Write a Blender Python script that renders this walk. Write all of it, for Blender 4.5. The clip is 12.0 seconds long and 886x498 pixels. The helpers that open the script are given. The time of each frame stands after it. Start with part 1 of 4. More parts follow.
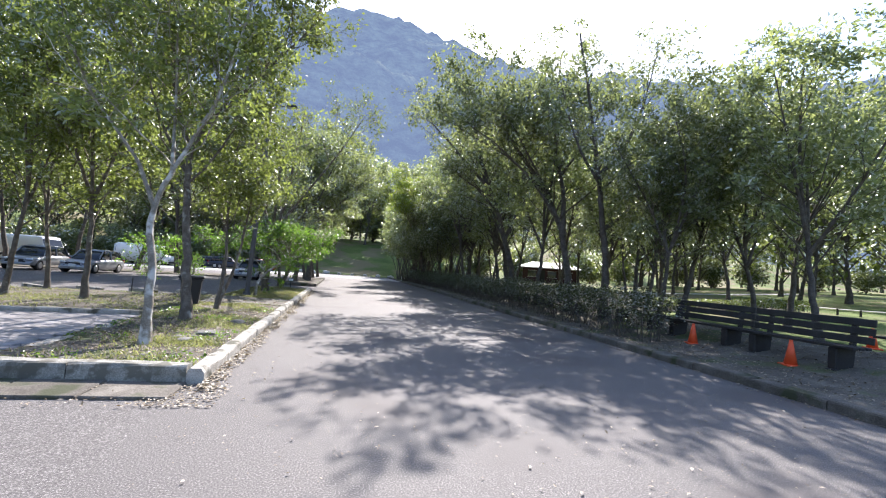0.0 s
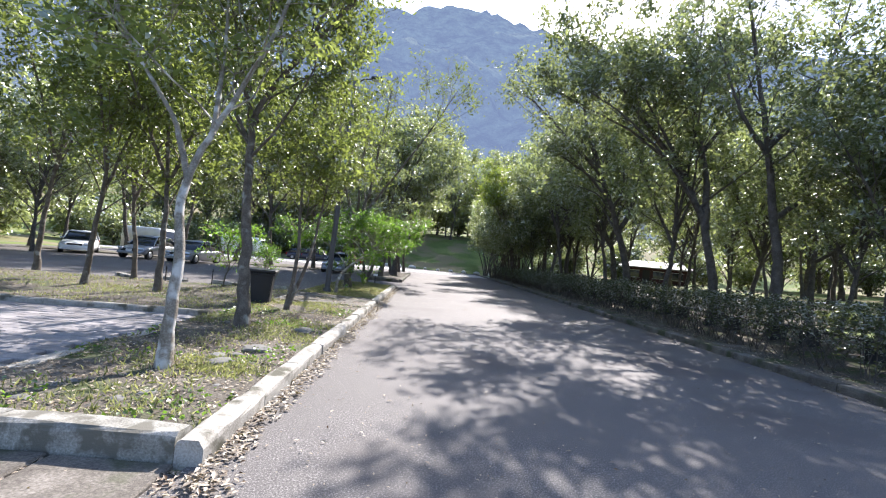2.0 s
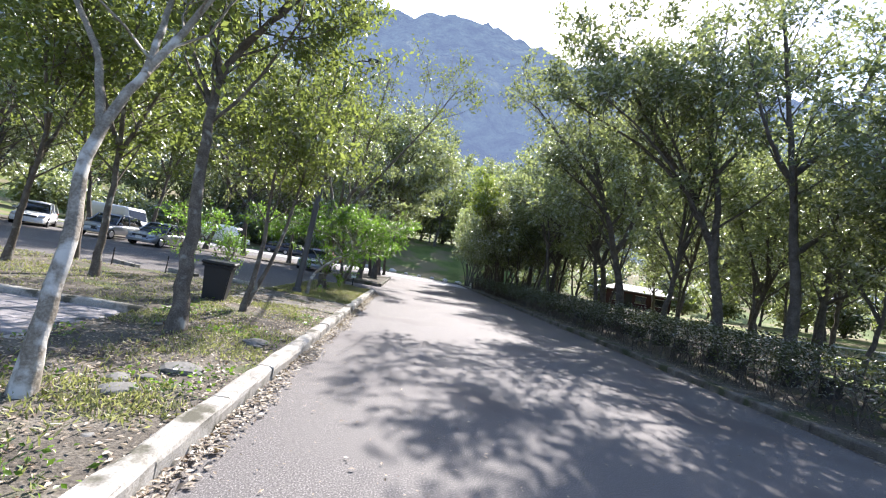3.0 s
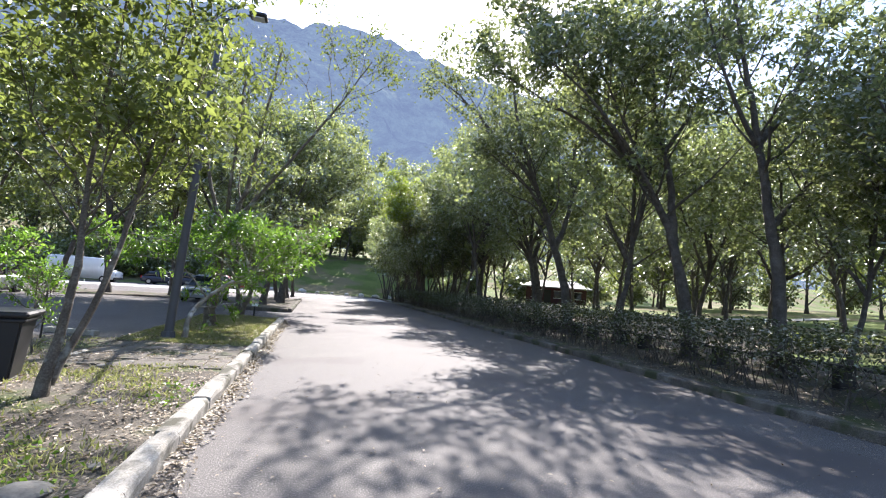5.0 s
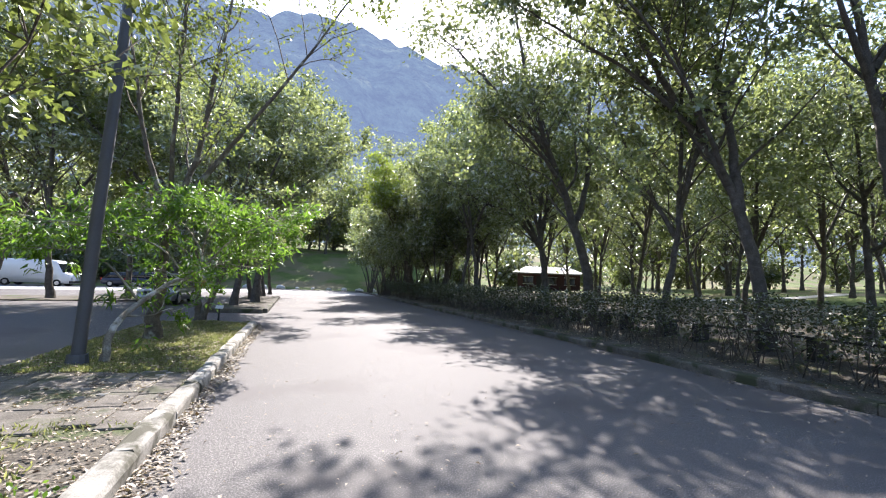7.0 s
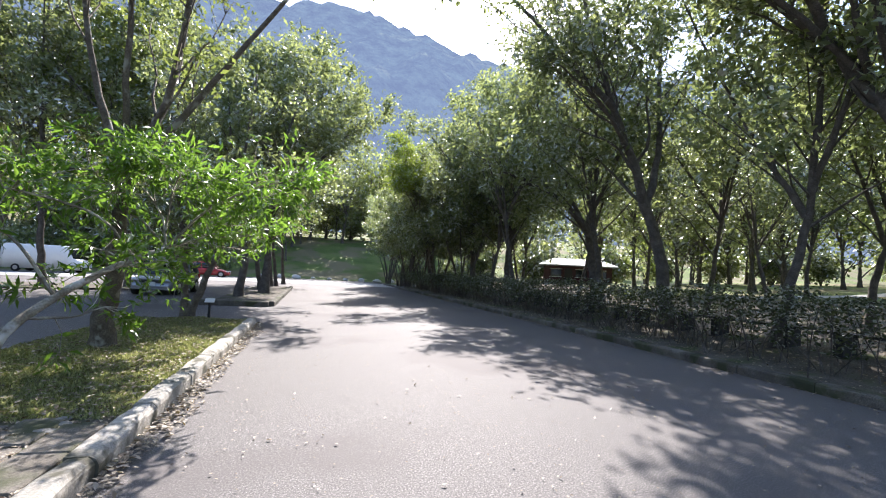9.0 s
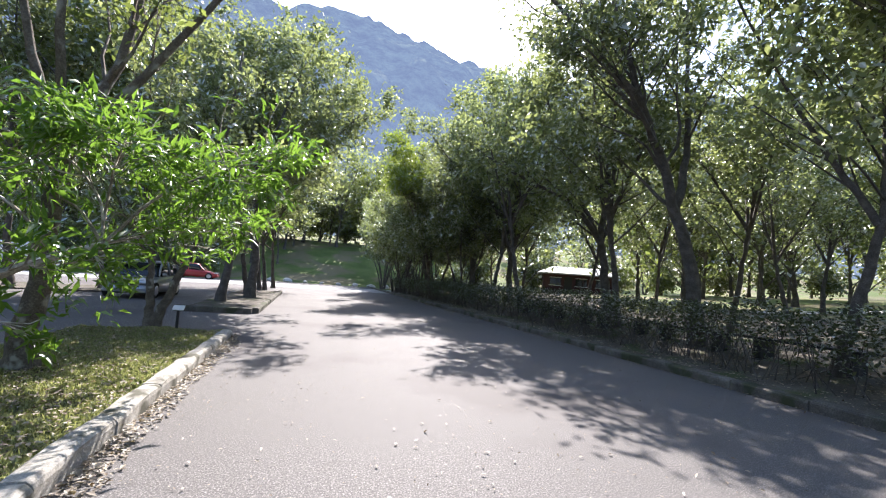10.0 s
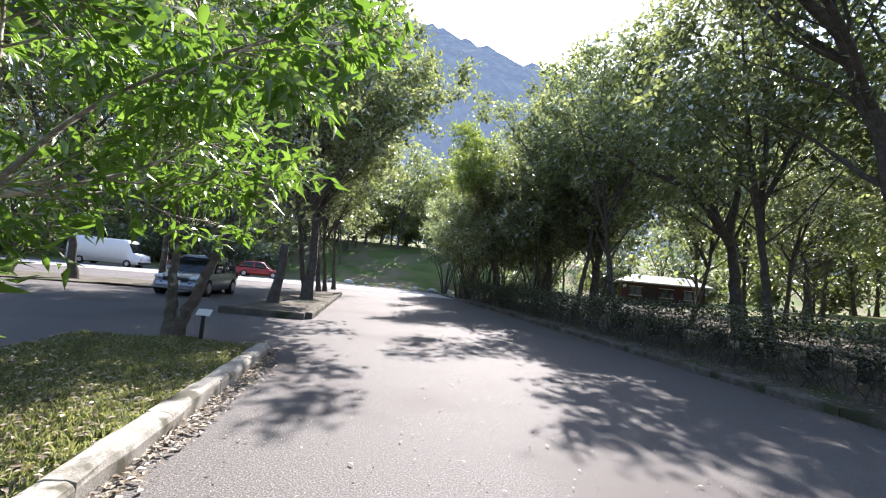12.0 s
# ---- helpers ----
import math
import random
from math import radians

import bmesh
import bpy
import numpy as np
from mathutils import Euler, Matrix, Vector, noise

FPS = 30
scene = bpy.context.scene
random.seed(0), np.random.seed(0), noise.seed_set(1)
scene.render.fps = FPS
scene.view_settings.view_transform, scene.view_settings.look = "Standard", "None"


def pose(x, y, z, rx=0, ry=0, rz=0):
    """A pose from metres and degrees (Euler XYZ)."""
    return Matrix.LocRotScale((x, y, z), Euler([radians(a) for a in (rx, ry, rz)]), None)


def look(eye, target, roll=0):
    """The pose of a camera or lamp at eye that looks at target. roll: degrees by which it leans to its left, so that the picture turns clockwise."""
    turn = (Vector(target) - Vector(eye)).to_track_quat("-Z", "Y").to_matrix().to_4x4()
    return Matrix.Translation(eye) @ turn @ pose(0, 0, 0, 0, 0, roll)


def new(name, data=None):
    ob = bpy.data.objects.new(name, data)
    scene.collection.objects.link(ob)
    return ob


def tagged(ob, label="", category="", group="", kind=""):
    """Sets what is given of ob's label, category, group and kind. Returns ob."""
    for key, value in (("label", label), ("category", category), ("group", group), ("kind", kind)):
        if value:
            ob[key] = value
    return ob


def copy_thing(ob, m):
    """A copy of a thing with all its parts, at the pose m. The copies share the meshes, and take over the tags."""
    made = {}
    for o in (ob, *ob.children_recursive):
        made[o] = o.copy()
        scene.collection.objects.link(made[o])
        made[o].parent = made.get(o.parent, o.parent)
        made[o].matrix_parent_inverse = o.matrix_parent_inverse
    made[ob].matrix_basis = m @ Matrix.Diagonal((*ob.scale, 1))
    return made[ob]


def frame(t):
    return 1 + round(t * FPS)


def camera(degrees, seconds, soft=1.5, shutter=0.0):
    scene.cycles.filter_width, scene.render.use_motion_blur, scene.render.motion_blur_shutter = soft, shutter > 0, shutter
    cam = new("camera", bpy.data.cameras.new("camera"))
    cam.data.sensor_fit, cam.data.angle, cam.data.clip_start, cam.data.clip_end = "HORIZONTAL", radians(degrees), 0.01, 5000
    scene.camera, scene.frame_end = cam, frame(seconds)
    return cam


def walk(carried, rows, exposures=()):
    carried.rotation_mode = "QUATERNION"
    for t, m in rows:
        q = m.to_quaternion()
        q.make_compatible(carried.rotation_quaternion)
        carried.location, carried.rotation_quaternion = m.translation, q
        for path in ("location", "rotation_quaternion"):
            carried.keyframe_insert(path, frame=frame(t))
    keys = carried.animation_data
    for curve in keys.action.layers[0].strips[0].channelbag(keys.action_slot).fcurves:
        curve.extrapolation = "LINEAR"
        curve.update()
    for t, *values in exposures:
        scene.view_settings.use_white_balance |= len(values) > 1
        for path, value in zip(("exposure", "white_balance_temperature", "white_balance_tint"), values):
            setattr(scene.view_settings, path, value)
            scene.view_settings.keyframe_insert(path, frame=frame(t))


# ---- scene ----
cam = camera(90.9, 12.0, soft=1.15)
METRES, EYE, TILT, LEAN, TURN = 16.3, 1.5, 0.0, 0.0, -12.8
ROWS = [
    (0.0, 0.0, 0.0, 0.0, -0.24, 3.07, -4.48),
    (0.5, -0.0098, 0.0383, 0.0017, 2.5, 2.26, -4.21),
    (1.0, -0.0186, 0.0804, 0.003, 4.15, 2.06, -4.07),
    (1.5, -0.0327, 0.1197, 0.0023, 8.13, 1.38, -4.0),
    (2.0, -0.043, 0.1577, 0.0001, 10.72, 1.56, -5.7),
    (2.5, -0.0543, 0.1947, 0.0015, 11.77, 1.45, -9.5),
    (3.0, -0.0688, 0.2369, 0.0012, 8.16, 2.8, -10.56),
    (5.0, -0.1211, 0.4023, 0.0001, -3.3, 5.64, -4.71),
    (5.5, -0.1336, 0.4405, 0.0005, -7.77, 7.6, -2.85),
    (6.0, -0.142, 0.4839, -0.0002, -11.59, 8.78, -2.54),
    (6.5, -0.1523, 0.525, -0.0027, -7.29, 7.48, -2.81),
    (7.0, -0.1564, 0.5647, -0.0031, -5.72, 4.57, -2.48),
    (9.0, -0.1803, 0.7285, -0.0059, -3.64, 3.36, -3.18),
    (9.5, -0.1864, 0.7683, -0.0064, -3.52, 3.01, -5.49),
    (10.0, -0.192, 0.8101, -0.004, -4.46, 4.2, -4.32),
    (10.5, -0.2027, 0.8518, -0.0055, -3.84, 4.78, -3.14),
    (11.0, -0.2102, 0.8919, -0.007, -3.33, 5.35, -3.21),
    (11.5, -0.2203, 0.9304, -0.0091, 0.53, 5.03, -4.42),
    (12.0, -0.2282, 0.97, -0.0089, 3.11, 4.2, -5.92),
]
EXPOSURE = [(0.0, 1.38, 6300, 16), (4.0, 1.48, 6300, 16), (12.0, 1.5, 6300, 17)]
walk(cam, [(t, pose(0, 0, EYE, TILT, LEAN, TURN) @ pose(METRES * x, METRES * y, METRES * z, 90 + pitch, roll, yaw)) for t, x, y, z, yaw, pitch, roll in ROWS], EXPOSURE)

# ---- world and sun ----
SUN_AZ, SUN_EL = 17.0, 40.0     # degrees to the right of +y, above the ground
world = bpy.data.worlds.new("world")
scene.world = world
world.use_nodes = True
wn = world.node_tree
sky = wn.nodes.new("ShaderNodeTexSky")
sky.sky_type = 'NISHITA'
sky.sun_disc = False
sky.sun_elevation = radians(SUN_EL)
sky.sun_rotation = radians(SUN_AZ)
sky.air_density, sky.dust_density, sky.ozone_density = 1.0, 0.8, 1.2
bg = wn.nodes["Background"]
bg.inputs[1].default_value = 0.15
wn.links.new(sky.outputs[0], bg.inputs[0])
sun = new("sun", bpy.data.lights.new("sun", 'SUN'))
sun.data.energy, sun.data.angle, sun.data.color = 5.0, radians(0.53), (1.0, 0.95, 0.87)
_d = Vector((math.sin(radians(SUN_AZ)) * math.cos(radians(SUN_EL)), math.cos(radians(SUN_AZ)) * math.cos(radians(SUN_EL)), math.sin(radians(SUN_EL))))
sun.matrix_world = look(_d * 60, (0, 0, 0))


# ---- materials ----
def material(name, stops, rough=0.8, scale=6.0, fine=60.0, bump=0.3, depth=0.01, metal=0.0, spec=0.4, patch=None, piece=0.0, detail=6.0):
    """Two scales of noise drive the colour through a ramp; a third gives the relief. patch: (colour, amount, scale) for stains."""
    m = bpy.data.materials.new(name)
    m.use_nodes = True
    nt = m.node_tree
    N, L = nt.nodes, nt.links
    b = N["Principled BSDF"]
    co = N.new("ShaderNodeTexCoord")
    big, small = N.new("ShaderNodeTexNoise"), N.new("ShaderNodeTexNoise")
    big.inputs["Scale"].default_value, big.inputs["Detail"].default_value = scale, detail
    small.inputs["Scale"].default_value, small.inputs["Detail"].default_value = fine, 4.0
    geo = N.new("ShaderNodeNewGeometry")
    for n in (big, small):
        L.new(geo.outputs["Position"], n.inputs["Vector"])
    mix = N.new("ShaderNodeMath")
    mix.operation = 'MULTIPLY_ADD'
    L.new(small.outputs["Fac"], mix.inputs[0])
    mix.inputs[1].default_value = 0.5
    half = N.new("ShaderNodeMath")
    half.operation = 'MULTIPLY'
    half.inputs[1].default_value = 0.5
    L.new(big.outputs["Fac"], half.inputs[0])
    L.new(half.outputs[0], mix.inputs[2])
    ramp = N.new("ShaderNodeValToRGB")
    el = ramp.color_ramp.elements
    while len(el) < len(stops):
        el.new(0.5)
    for e, (p, c) in zip(el, stops):
        e.position, e.color = p, (*c, 1)
    L.new(mix.outputs[0], ramp.inputs[0])
    out = ramp.outputs[0]
    if patch:
        pn = N.new("ShaderNodeTexNoise")
        pn.inputs["Scale"].default_value, pn.inputs["Detail"].default_value = patch[2], 8.0
        L.new(geo.outputs["Position"], pn.inputs["Vector"])
        pr = N.new("ShaderNodeMapRange")
        pr.inputs[1].default_value, pr.inputs[2].default_value = 0.62 - patch[1] * 0.3, 0.72 - patch[1] * 0.3
        L.new(pn.outputs["Fac"], pr.inputs[0])
        mc = N.new("ShaderNodeMixRGB")
        mc.inputs[2].default_value = (*patch[0], 1)
        L.new(pr.outputs[0], mc.inputs[0])
        L.new(out, mc.inputs[1])
        out = mc.outputs[0]
    if piece:
        oi = N.new("ShaderNodeObjectInfo")
        hs = N.new("ShaderNodeHueSaturation")
        mr = N.new("ShaderNodeMapRange")
        mr.inputs[3].default_value, mr.inputs[4].default_value = 1 - piece, 1 + piece
        L.new(oi.outputs["Random"], mr.inputs[0])
        L.new(mr.outputs[0], hs.inputs["Value"])
        L.new(out, hs.inputs["Color"])
        out = hs.outputs[0]
    L.new(out, b.inputs["Base Color"])
    b.inputs["Roughness"].default_value, b.inputs["Metallic"].default_value = rough, metal
    b.inputs["Specular IOR Level"].default_value = spec
    if bump:
        bp = N.new("ShaderNodeBump")
        bp.inputs["Strength"].default_value, bp.inputs["Distance"].default_value = bump, depth
        L.new(mix.outputs[0], bp.inputs["Height"])
        L.new(bp.outputs[0], b.inputs["Normal"])
    return m


def leaf_material(name, c1, c2, trans=0.45, gloss=0.35, rough=0.42):
    """Leaf: diffuse and translucent with a waxy coat, colour varied leaf by leaf."""
    m = bpy.data.materials.new(name)
    m.use_nodes = True
    nt = m.node_tree
    N, L = nt.nodes, nt.links
    N.remove(N["Principled BSDF"])
    geo = N.new("ShaderNodeNewGeometry")
    oi = N.new("ShaderNodeObjectInfo")
    ramp = N.new("ShaderNodeValToRGB")
    ramp.color_ramp.elements[0].color, ramp.color_ramp.elements[1].color = (*c1, 1), (*c2, 1)
    L.new(geo.outputs["Random Per Island"], ramp.inputs[0])
    hs = N.new("ShaderNodeHueSaturation")
    mr = N.new("ShaderNodeMapRange")
    mr.inputs[3].default_value, mr.inputs[4].default_value = 0.8, 1.2
    L.new(oi.outputs["Random"], mr.inputs[0])
    L.new(mr.outputs[0], hs.inputs["Value"])
    L.new(ramp.outputs[0], hs.inputs["Color"])
    d, t, g = N.new("ShaderNodeBsdfDiffuse"), N.new("ShaderNodeBsdfTranslucent"), N.new("ShaderNodeBsdfGlossy")
    yel = N.new("ShaderNodeMixRGB")
    yel.blend_type = 'MULTIPLY'
    yel.inputs[0].default_value = 1.0
    yel.inputs[2].default_value = (1.5, 1.55, 0.95, 1)
    L.new(hs.outputs[0], yel.inputs[1])
    L.new(hs.outputs[0], d.inputs[0])
    L.new(yel.outputs[0], t.inputs[0])
    g.inputs["Roughness"].default_value = rough
    g.inputs[0].default_value = (0.9, 0.93, 0.9, 1)
    m1, m2 = N.new("ShaderNodeMixShader"), N.new("ShaderNodeMixShader")
    m1.inputs[0].default_value = trans
    L.new(d.outputs[0], m1.inputs[1])
    L.new(t.outputs[0], m1.inputs[2])
    fr = N.new("ShaderNodeFresnel")
    fr.inputs[0].default_value = 1.45
    fm = N.new("ShaderNodeMath")
    fm.operation = 'MULTIPLY'
    fm.inputs[1].default_value = gloss * 2
    L.new(fr.outputs[0], fm.inputs[0])
    L.new(fm.outputs[0], m2.inputs[0])
    L.new(m1.outputs[0], m2.inputs[1])
    L.new(g.outputs[0], m2.inputs[2])
    L.new(m2.outputs[0], N["Material Output"].inputs[0])
    return m


ASPHALT = material("asphalt", [(0.36, (0.042, 0.038, 0.036)), (0.46, (0.098, 0.09, 0.085)), (0.54, (0.142, 0.131, 0.124)), (0.64, (0.36, 0.34, 0.32))], rough=0.78, spec=0.3, scale=75, fine=210, bump=0.04, depth=0.003, patch=((0.105, 0.093, 0.088), 0.3, 0.3))
# lighter copy of the asphalt: sunlight on the lane put into its colour
SUNLIT_ASPHALT = material("sunlit_asphalt", [(0.36, (0.22, 0.21, 0.20)), (0.5, (0.36, 0.35, 0.335)), (0.64, (0.5, 0.49, 0.46))], rough=0.8, scale=20, fine=90, bump=0.3, depth=0.003)
MOSSY = material("mossy_concrete", [(0.3, (0.05, 0.042, 0.034)), (0.5, (0.13, 0.115, 0.095)), (0.7, (0.26, 0.235, 0.20))], rough=0.92, scale=4, fine=60, bump=0.6, depth=0.015, patch=((0.055, 0.06, 0.03), 0.4, 2.0), piece=0.2)
CONCRETE = material("kerb_concrete", [(0.25, (0.12, 0.11, 0.09)), (0.5, (0.34, 0.32, 0.28)), (0.75, (0.55, 0.53, 0.48))], rough=0.9, scale=5, fine=70, bump=0.5, depth=0.012, patch=((0.09, 0.085, 0.06), 0.3, 3.0), piece=0.15)
KERB_DIRTY = material("stained_kerb_concrete", [(0.25, (0.08, 0.075, 0.06)), (0.5, (0.26, 0.25, 0.215)), (0.75, (0.5, 0.48, 0.43))], rough=0.92, scale=5, fine=70, bump=0.6, depth=0.014, patch=((0.13, 0.122, 0.098), 0.5, 6.0), piece=0.15)
PAVER = material("paver_block", [(0.25, (0.13, 0.12, 0.12)), (0.5, (0.25, 0.235, 0.235)), (0.75, (0.36, 0.34, 0.33))], rough=0.9, scale=3, fine=60, bump=0.5, depth=0.008, piece=0.2)
SOIL = material("leafy_soil", [(0.3, (0.045, 0.038, 0.03)), (0.48, (0.10, 0.086, 0.067)), (0.6, (0.175, 0.155, 0.125)), (0.75, (0.28, 0.25, 0.205))], rough=0.95, scale=2.2, fine=45, bump=0.9, depth=0.03, patch=((0.07, 0.085, 0.03), 0.3, 1.1))
LAWN = material("lawn_ground", [(0.3, (0.055, 0.08, 0.018)), (0.5, (0.115, 0.16, 0.035)), (0.7, (0.20, 0.23, 0.07))], rough=0.95, scale=0.35, fine=40, bump=0.8, depth=0.04, patch=((0.19, 0.165, 0.085), 0.5, 0.22))
BARK = material("grey_bark", [(0.3, (0.045, 0.036, 0.028)), (0.5, (0.115, 0.095, 0.075)), (0.68, (0.21, 0.185, 0.15))], rough=0.95, scale=7, fine=55, bump=0.8, depth=0.02, patch=((0.30, 0.29, 0.25), 0.12, 5))
PALE_BARK = material("pale_bark", [(0.3, (0.10, 0.085, 0.065)), (0.5, (0.24, 0.21, 0.165)), (0.7, (0.42, 0.39, 0.33))], rough=0.92, scale=6, fine=50, bump=0.7, depth=0.015, patch=((0.55, 0.53, 0.48), 0.3, 4))
DARK_BARK = material("dark_bark", [(0.3, (0.04, 0.033, 0.028)), (0.5, (0.095, 0.082, 0.07)), (0.7, (0.18, 0.16, 0.14))], rough=0.95, scale=7, fine=55, bump=0.8, depth=0.02)
LEAF_DARK = leaf_material("broad_leaf", (0.098, 0.12, 0.064), (0.235, 0.26, 0.15), 0.62, 0.17, 0.46)
LEAF_OLIVE = leaf_material("olive_leaf", (0.095, 0.12, 0.042), (0.18, 0.21, 0.078), 0.6, 0.10, 0.5)
LEAF_BRIGHT = leaf_material("young_leaf", (0.08, 0.155, 0.028), (0.155, 0.255, 0.05), 0.6, 0.07, 0.45)
LEAF_HEDGE = leaf_material("hedge_leaf", (0.06, 0.072, 0.042), (0.14, 0.155, 0.088), 0.42, 0.12, 0.55)
LEAF_FRESH = leaf_material("fresh_leaf", (0.19, 0.25, 0.05), (0.30, 0.35, 0.09), 0.55, 0.12, 0.5)
GRASS = leaf_material("grass_blade", (0.12, 0.14, 0.055), (0.33, 0.33, 0.19), 0.45, 0.04, 0.6)
LITTER = leaf_material("fallen_leaf", (0.12, 0.07, 0.04), (0.46, 0.37, 0.27), 0.15, 0.05, 0.6)


# ---- mesh helpers ----
def mesh(name, verts, faces, mat, smooth=False):
    me = bpy.data.meshes.new(name)
    me.from_pydata([tuple(v) for v in verts], [], faces)
    me.materials.append(mat)
    if smooth:
        me.polygons.foreach_set("use_smooth", [True] * len(me.polygons))
    me.update()
    return me


def under(ob, parent):
    ob.parent = parent
    return ob


def part(name, bm, mat, parent=None, label="", smooth=False):
    me = bpy.data.meshes.new(name)
    bm.to_mesh(me)
    bm.free()
    me.materials.append(mat)
    if smooth:
        me.polygons.foreach_set("use_smooth", [True] * len(me.polygons))
    ob = new(name, me)
    if parent is not None:
        ob.parent = parent
    if label:
        ob["label"] = label
    return ob


def box(sx, sy, sz, at=(0, 0, 0), bevel=0.01, turn=None, bm=None, seg=1):
    """A bevelled box whose base centre stands at `at`."""
    b = bmesh.new() if bm is None else bm
    r = bmesh.ops.create_cube(b, size=1.0)
    vs = r["verts"]
    bmesh.ops.scale(b, vec=(sx, sy, sz), verts=vs)
    if bevel:
        es = list({e for v in vs for e in v.link_edges})
        r2 = bmesh.ops.bevel(b, geom=es, offset=bevel, segments=seg, affect='EDGES', profile=0.6)
        vs = list({v for f in r2["faces"] for v in f.verts} | {v for v in vs if v.is_valid})
    bmesh.ops.translate(b, vec=(0, 0, sz / 2), verts=vs)
    if turn:
        bmesh.ops.transform(b, matrix=turn, verts=vs)
    bmesh.ops.translate(b, vec=at, verts=vs)
    return b


def tubes(paths, sides=7):
    """Tapered tubes along paths: a list of (points, radii). Returns verts, faces."""
    V, F = [], []
    for P, R in paths:
        P = np.asarray(P, float)
        n = len(P)
        k = sides if max(R) > 0.07 else (5 if max(R) > 0.03 else 3)
        T = np.gradient(P, axis=0)
        T /= np.linalg.norm(T, axis=1)[:, None] + 1e-9
        ref = np.array([0.31, 0.93, 0.17]) if abs(T[0][2]) > 0.7 else np.array([0.0, 0.0, 1.0])
        A = np.cross(T, ref)
        A /= np.linalg.norm(A, axis=1)[:, None] + 1e-9
        B = np.cross(T, A)
        base = len(V)
        for i in range(n):
            for j in range(k):
                a = 2 * math.pi * j / k
                V.append(P[i] + R[i] * (math.cos(a) * A[i] + math.sin(a) * B[i]))
        for i in range(n - 1):
            for j in range(k):
                a, b2 = base + i * k + j, base + i * k + (j + 1) % k
                F.append((a, b2, b2 + k, a + k))
        F.append(tuple(base + (n - 1) * k + j for j in range(k)))
    return V, F


def leaves_mesh(name, C, size, mat, rng, aspect=0.45, up=0.4, fold=0.18, long=False, D=None):
    """Folded leaves at the centres C: two triangles a leaf (four for a long leaf)."""
    n = len(C)
    C = np.asarray(C)
    if D is None:
        D = rng.normal(size=(n, 3))
        D[:, 2] *= 0.6
    D = D / (np.linalg.norm(D, axis=1)[:, None] + 1e-9)
    Nn = rng.normal(size=(n, 3))
    Nn[:, 2] += up * 2
    S = np.cross(D, Nn)
    S /= np.linalg.norm(S, axis=1)[:, None] + 1e-9
    U = np.cross(S, D)
    ln = (size * rng.uniform(0.6, 1.25, n))[:, None]
    w = ln * aspect * 0.5
    if long:
        pts = [C, C + D * ln * 0.4 + S * w + U * ln * 0.06, C + D * ln * 0.5 - U * ln * 0.03, C + D * ln * 0.4 - S * w + U * ln * 0.06, C + D * ln - U * ln * 0.22]
        V = np.stack(pts, 1).reshape(-1, 3)
        b = np.arange(n) * 5
        F = np.concatenate([np.stack([b, b + 2, b + 1], 1), np.stack([b, b + 3, b + 2], 1), np.stack([b + 1, b + 2, b + 4], 1), np.stack([b + 2, b + 3, b + 4], 1)])
    else:
        pts = [C - D * ln * 0.5, C + S * w + U * ln * fold * 0.5, C + D * ln * 0.5, C - S * w + U * ln * fold * 0.5]
        V = np.stack(pts, 1).reshape(-1, 3)
        b = np.arange(n) * 4
        F = np.concatenate([np.stack([b, b + 2, b + 1], 1), np.stack([b, b + 3, b + 2], 1)])
    me = bpy.data.meshes.new(name)
    me.vertices.add(len(V))
    me.vertices.foreach_set("co", V.ravel())
    me.loops.add(F.size)
    me.loops.foreach_set("vertex_index", F.ravel().astype(np.int32))
    me.polygons.add(len(F))
    me.polygons.foreach_set("loop_start", np.arange(len(F), dtype=np.int32) * 3)
    me.update(calc_edges=True)
    me.materials.append(mat)
    return me


# ---- ground ----
def smooth(a, b, x):
    t = min(1.0, max(0.0, (x - a) / (b - a)))
    return t * t * (3 - 2 * t)


def fall(x):
    """The car park falls gently away from the road."""
    return min(0.6, 0.02 * max(0.0, -x - 4.2))


def ground_z(x, y):
    """Flat under road and car park, rising over the lawn and up the far grass bank."""
    z = -0.03 - fall(x)
    z += (0.14 * smooth(6.85, 6.97, x) + 0.35 * smooth(7.2, 10.5, x)) * (1 - smooth(50, 54, y))
    z += 0.05 * max(0.0, x - 11) * smooth(11, 20, x) * (1 - 0.5 * smooth(60, 150, x))
    z += 6.5 * smooth(66, 96, y) + 0.10 * max(0.0, y - 92)
    z += 0.10 * max(0.0, -x - 34) * smooth(34, 60, -x)
    return z + 0.03 * noise.noise((x * 0.3, y * 0.3, 0)) * smooth(7.3, 9, x)


def axis(near_a, near_b, step, far):
    v = list(np.arange(near_a, near_b + 1e-6, step))
    d, s = near_b, step
    while d < far:
        s *= 1.25
        d += s
        v.append(d)
    d, s = near_a, step
    while d > -far:
        s *= 1.25
        d -= s
        v.insert(0, d)
    return v


gx, gy = axis(-12, 30, 0.8, 900), axis(-6, 100, 1.2, 900)
gx = sorted(gx + [6.85, 6.91, 6.97, 7.1])
gv = [(x, y, ground_z(x, y)) for y in gy for x in gx]
gf = [(j * len(gx) + i, j * len(gx) + i + 1, (j + 1) * len(gx) + i + 1, (j + 1) * len(gx) + i) for j in range(len(gy) - 1) for i in range(len(gx) - 1)]
ground = new("ground", mesh("ground", gv, gf, LAWN, True))
tagged(ground, "green lawn ground with worn patches, rising towards wooded slopes", "ground", kind="structure")


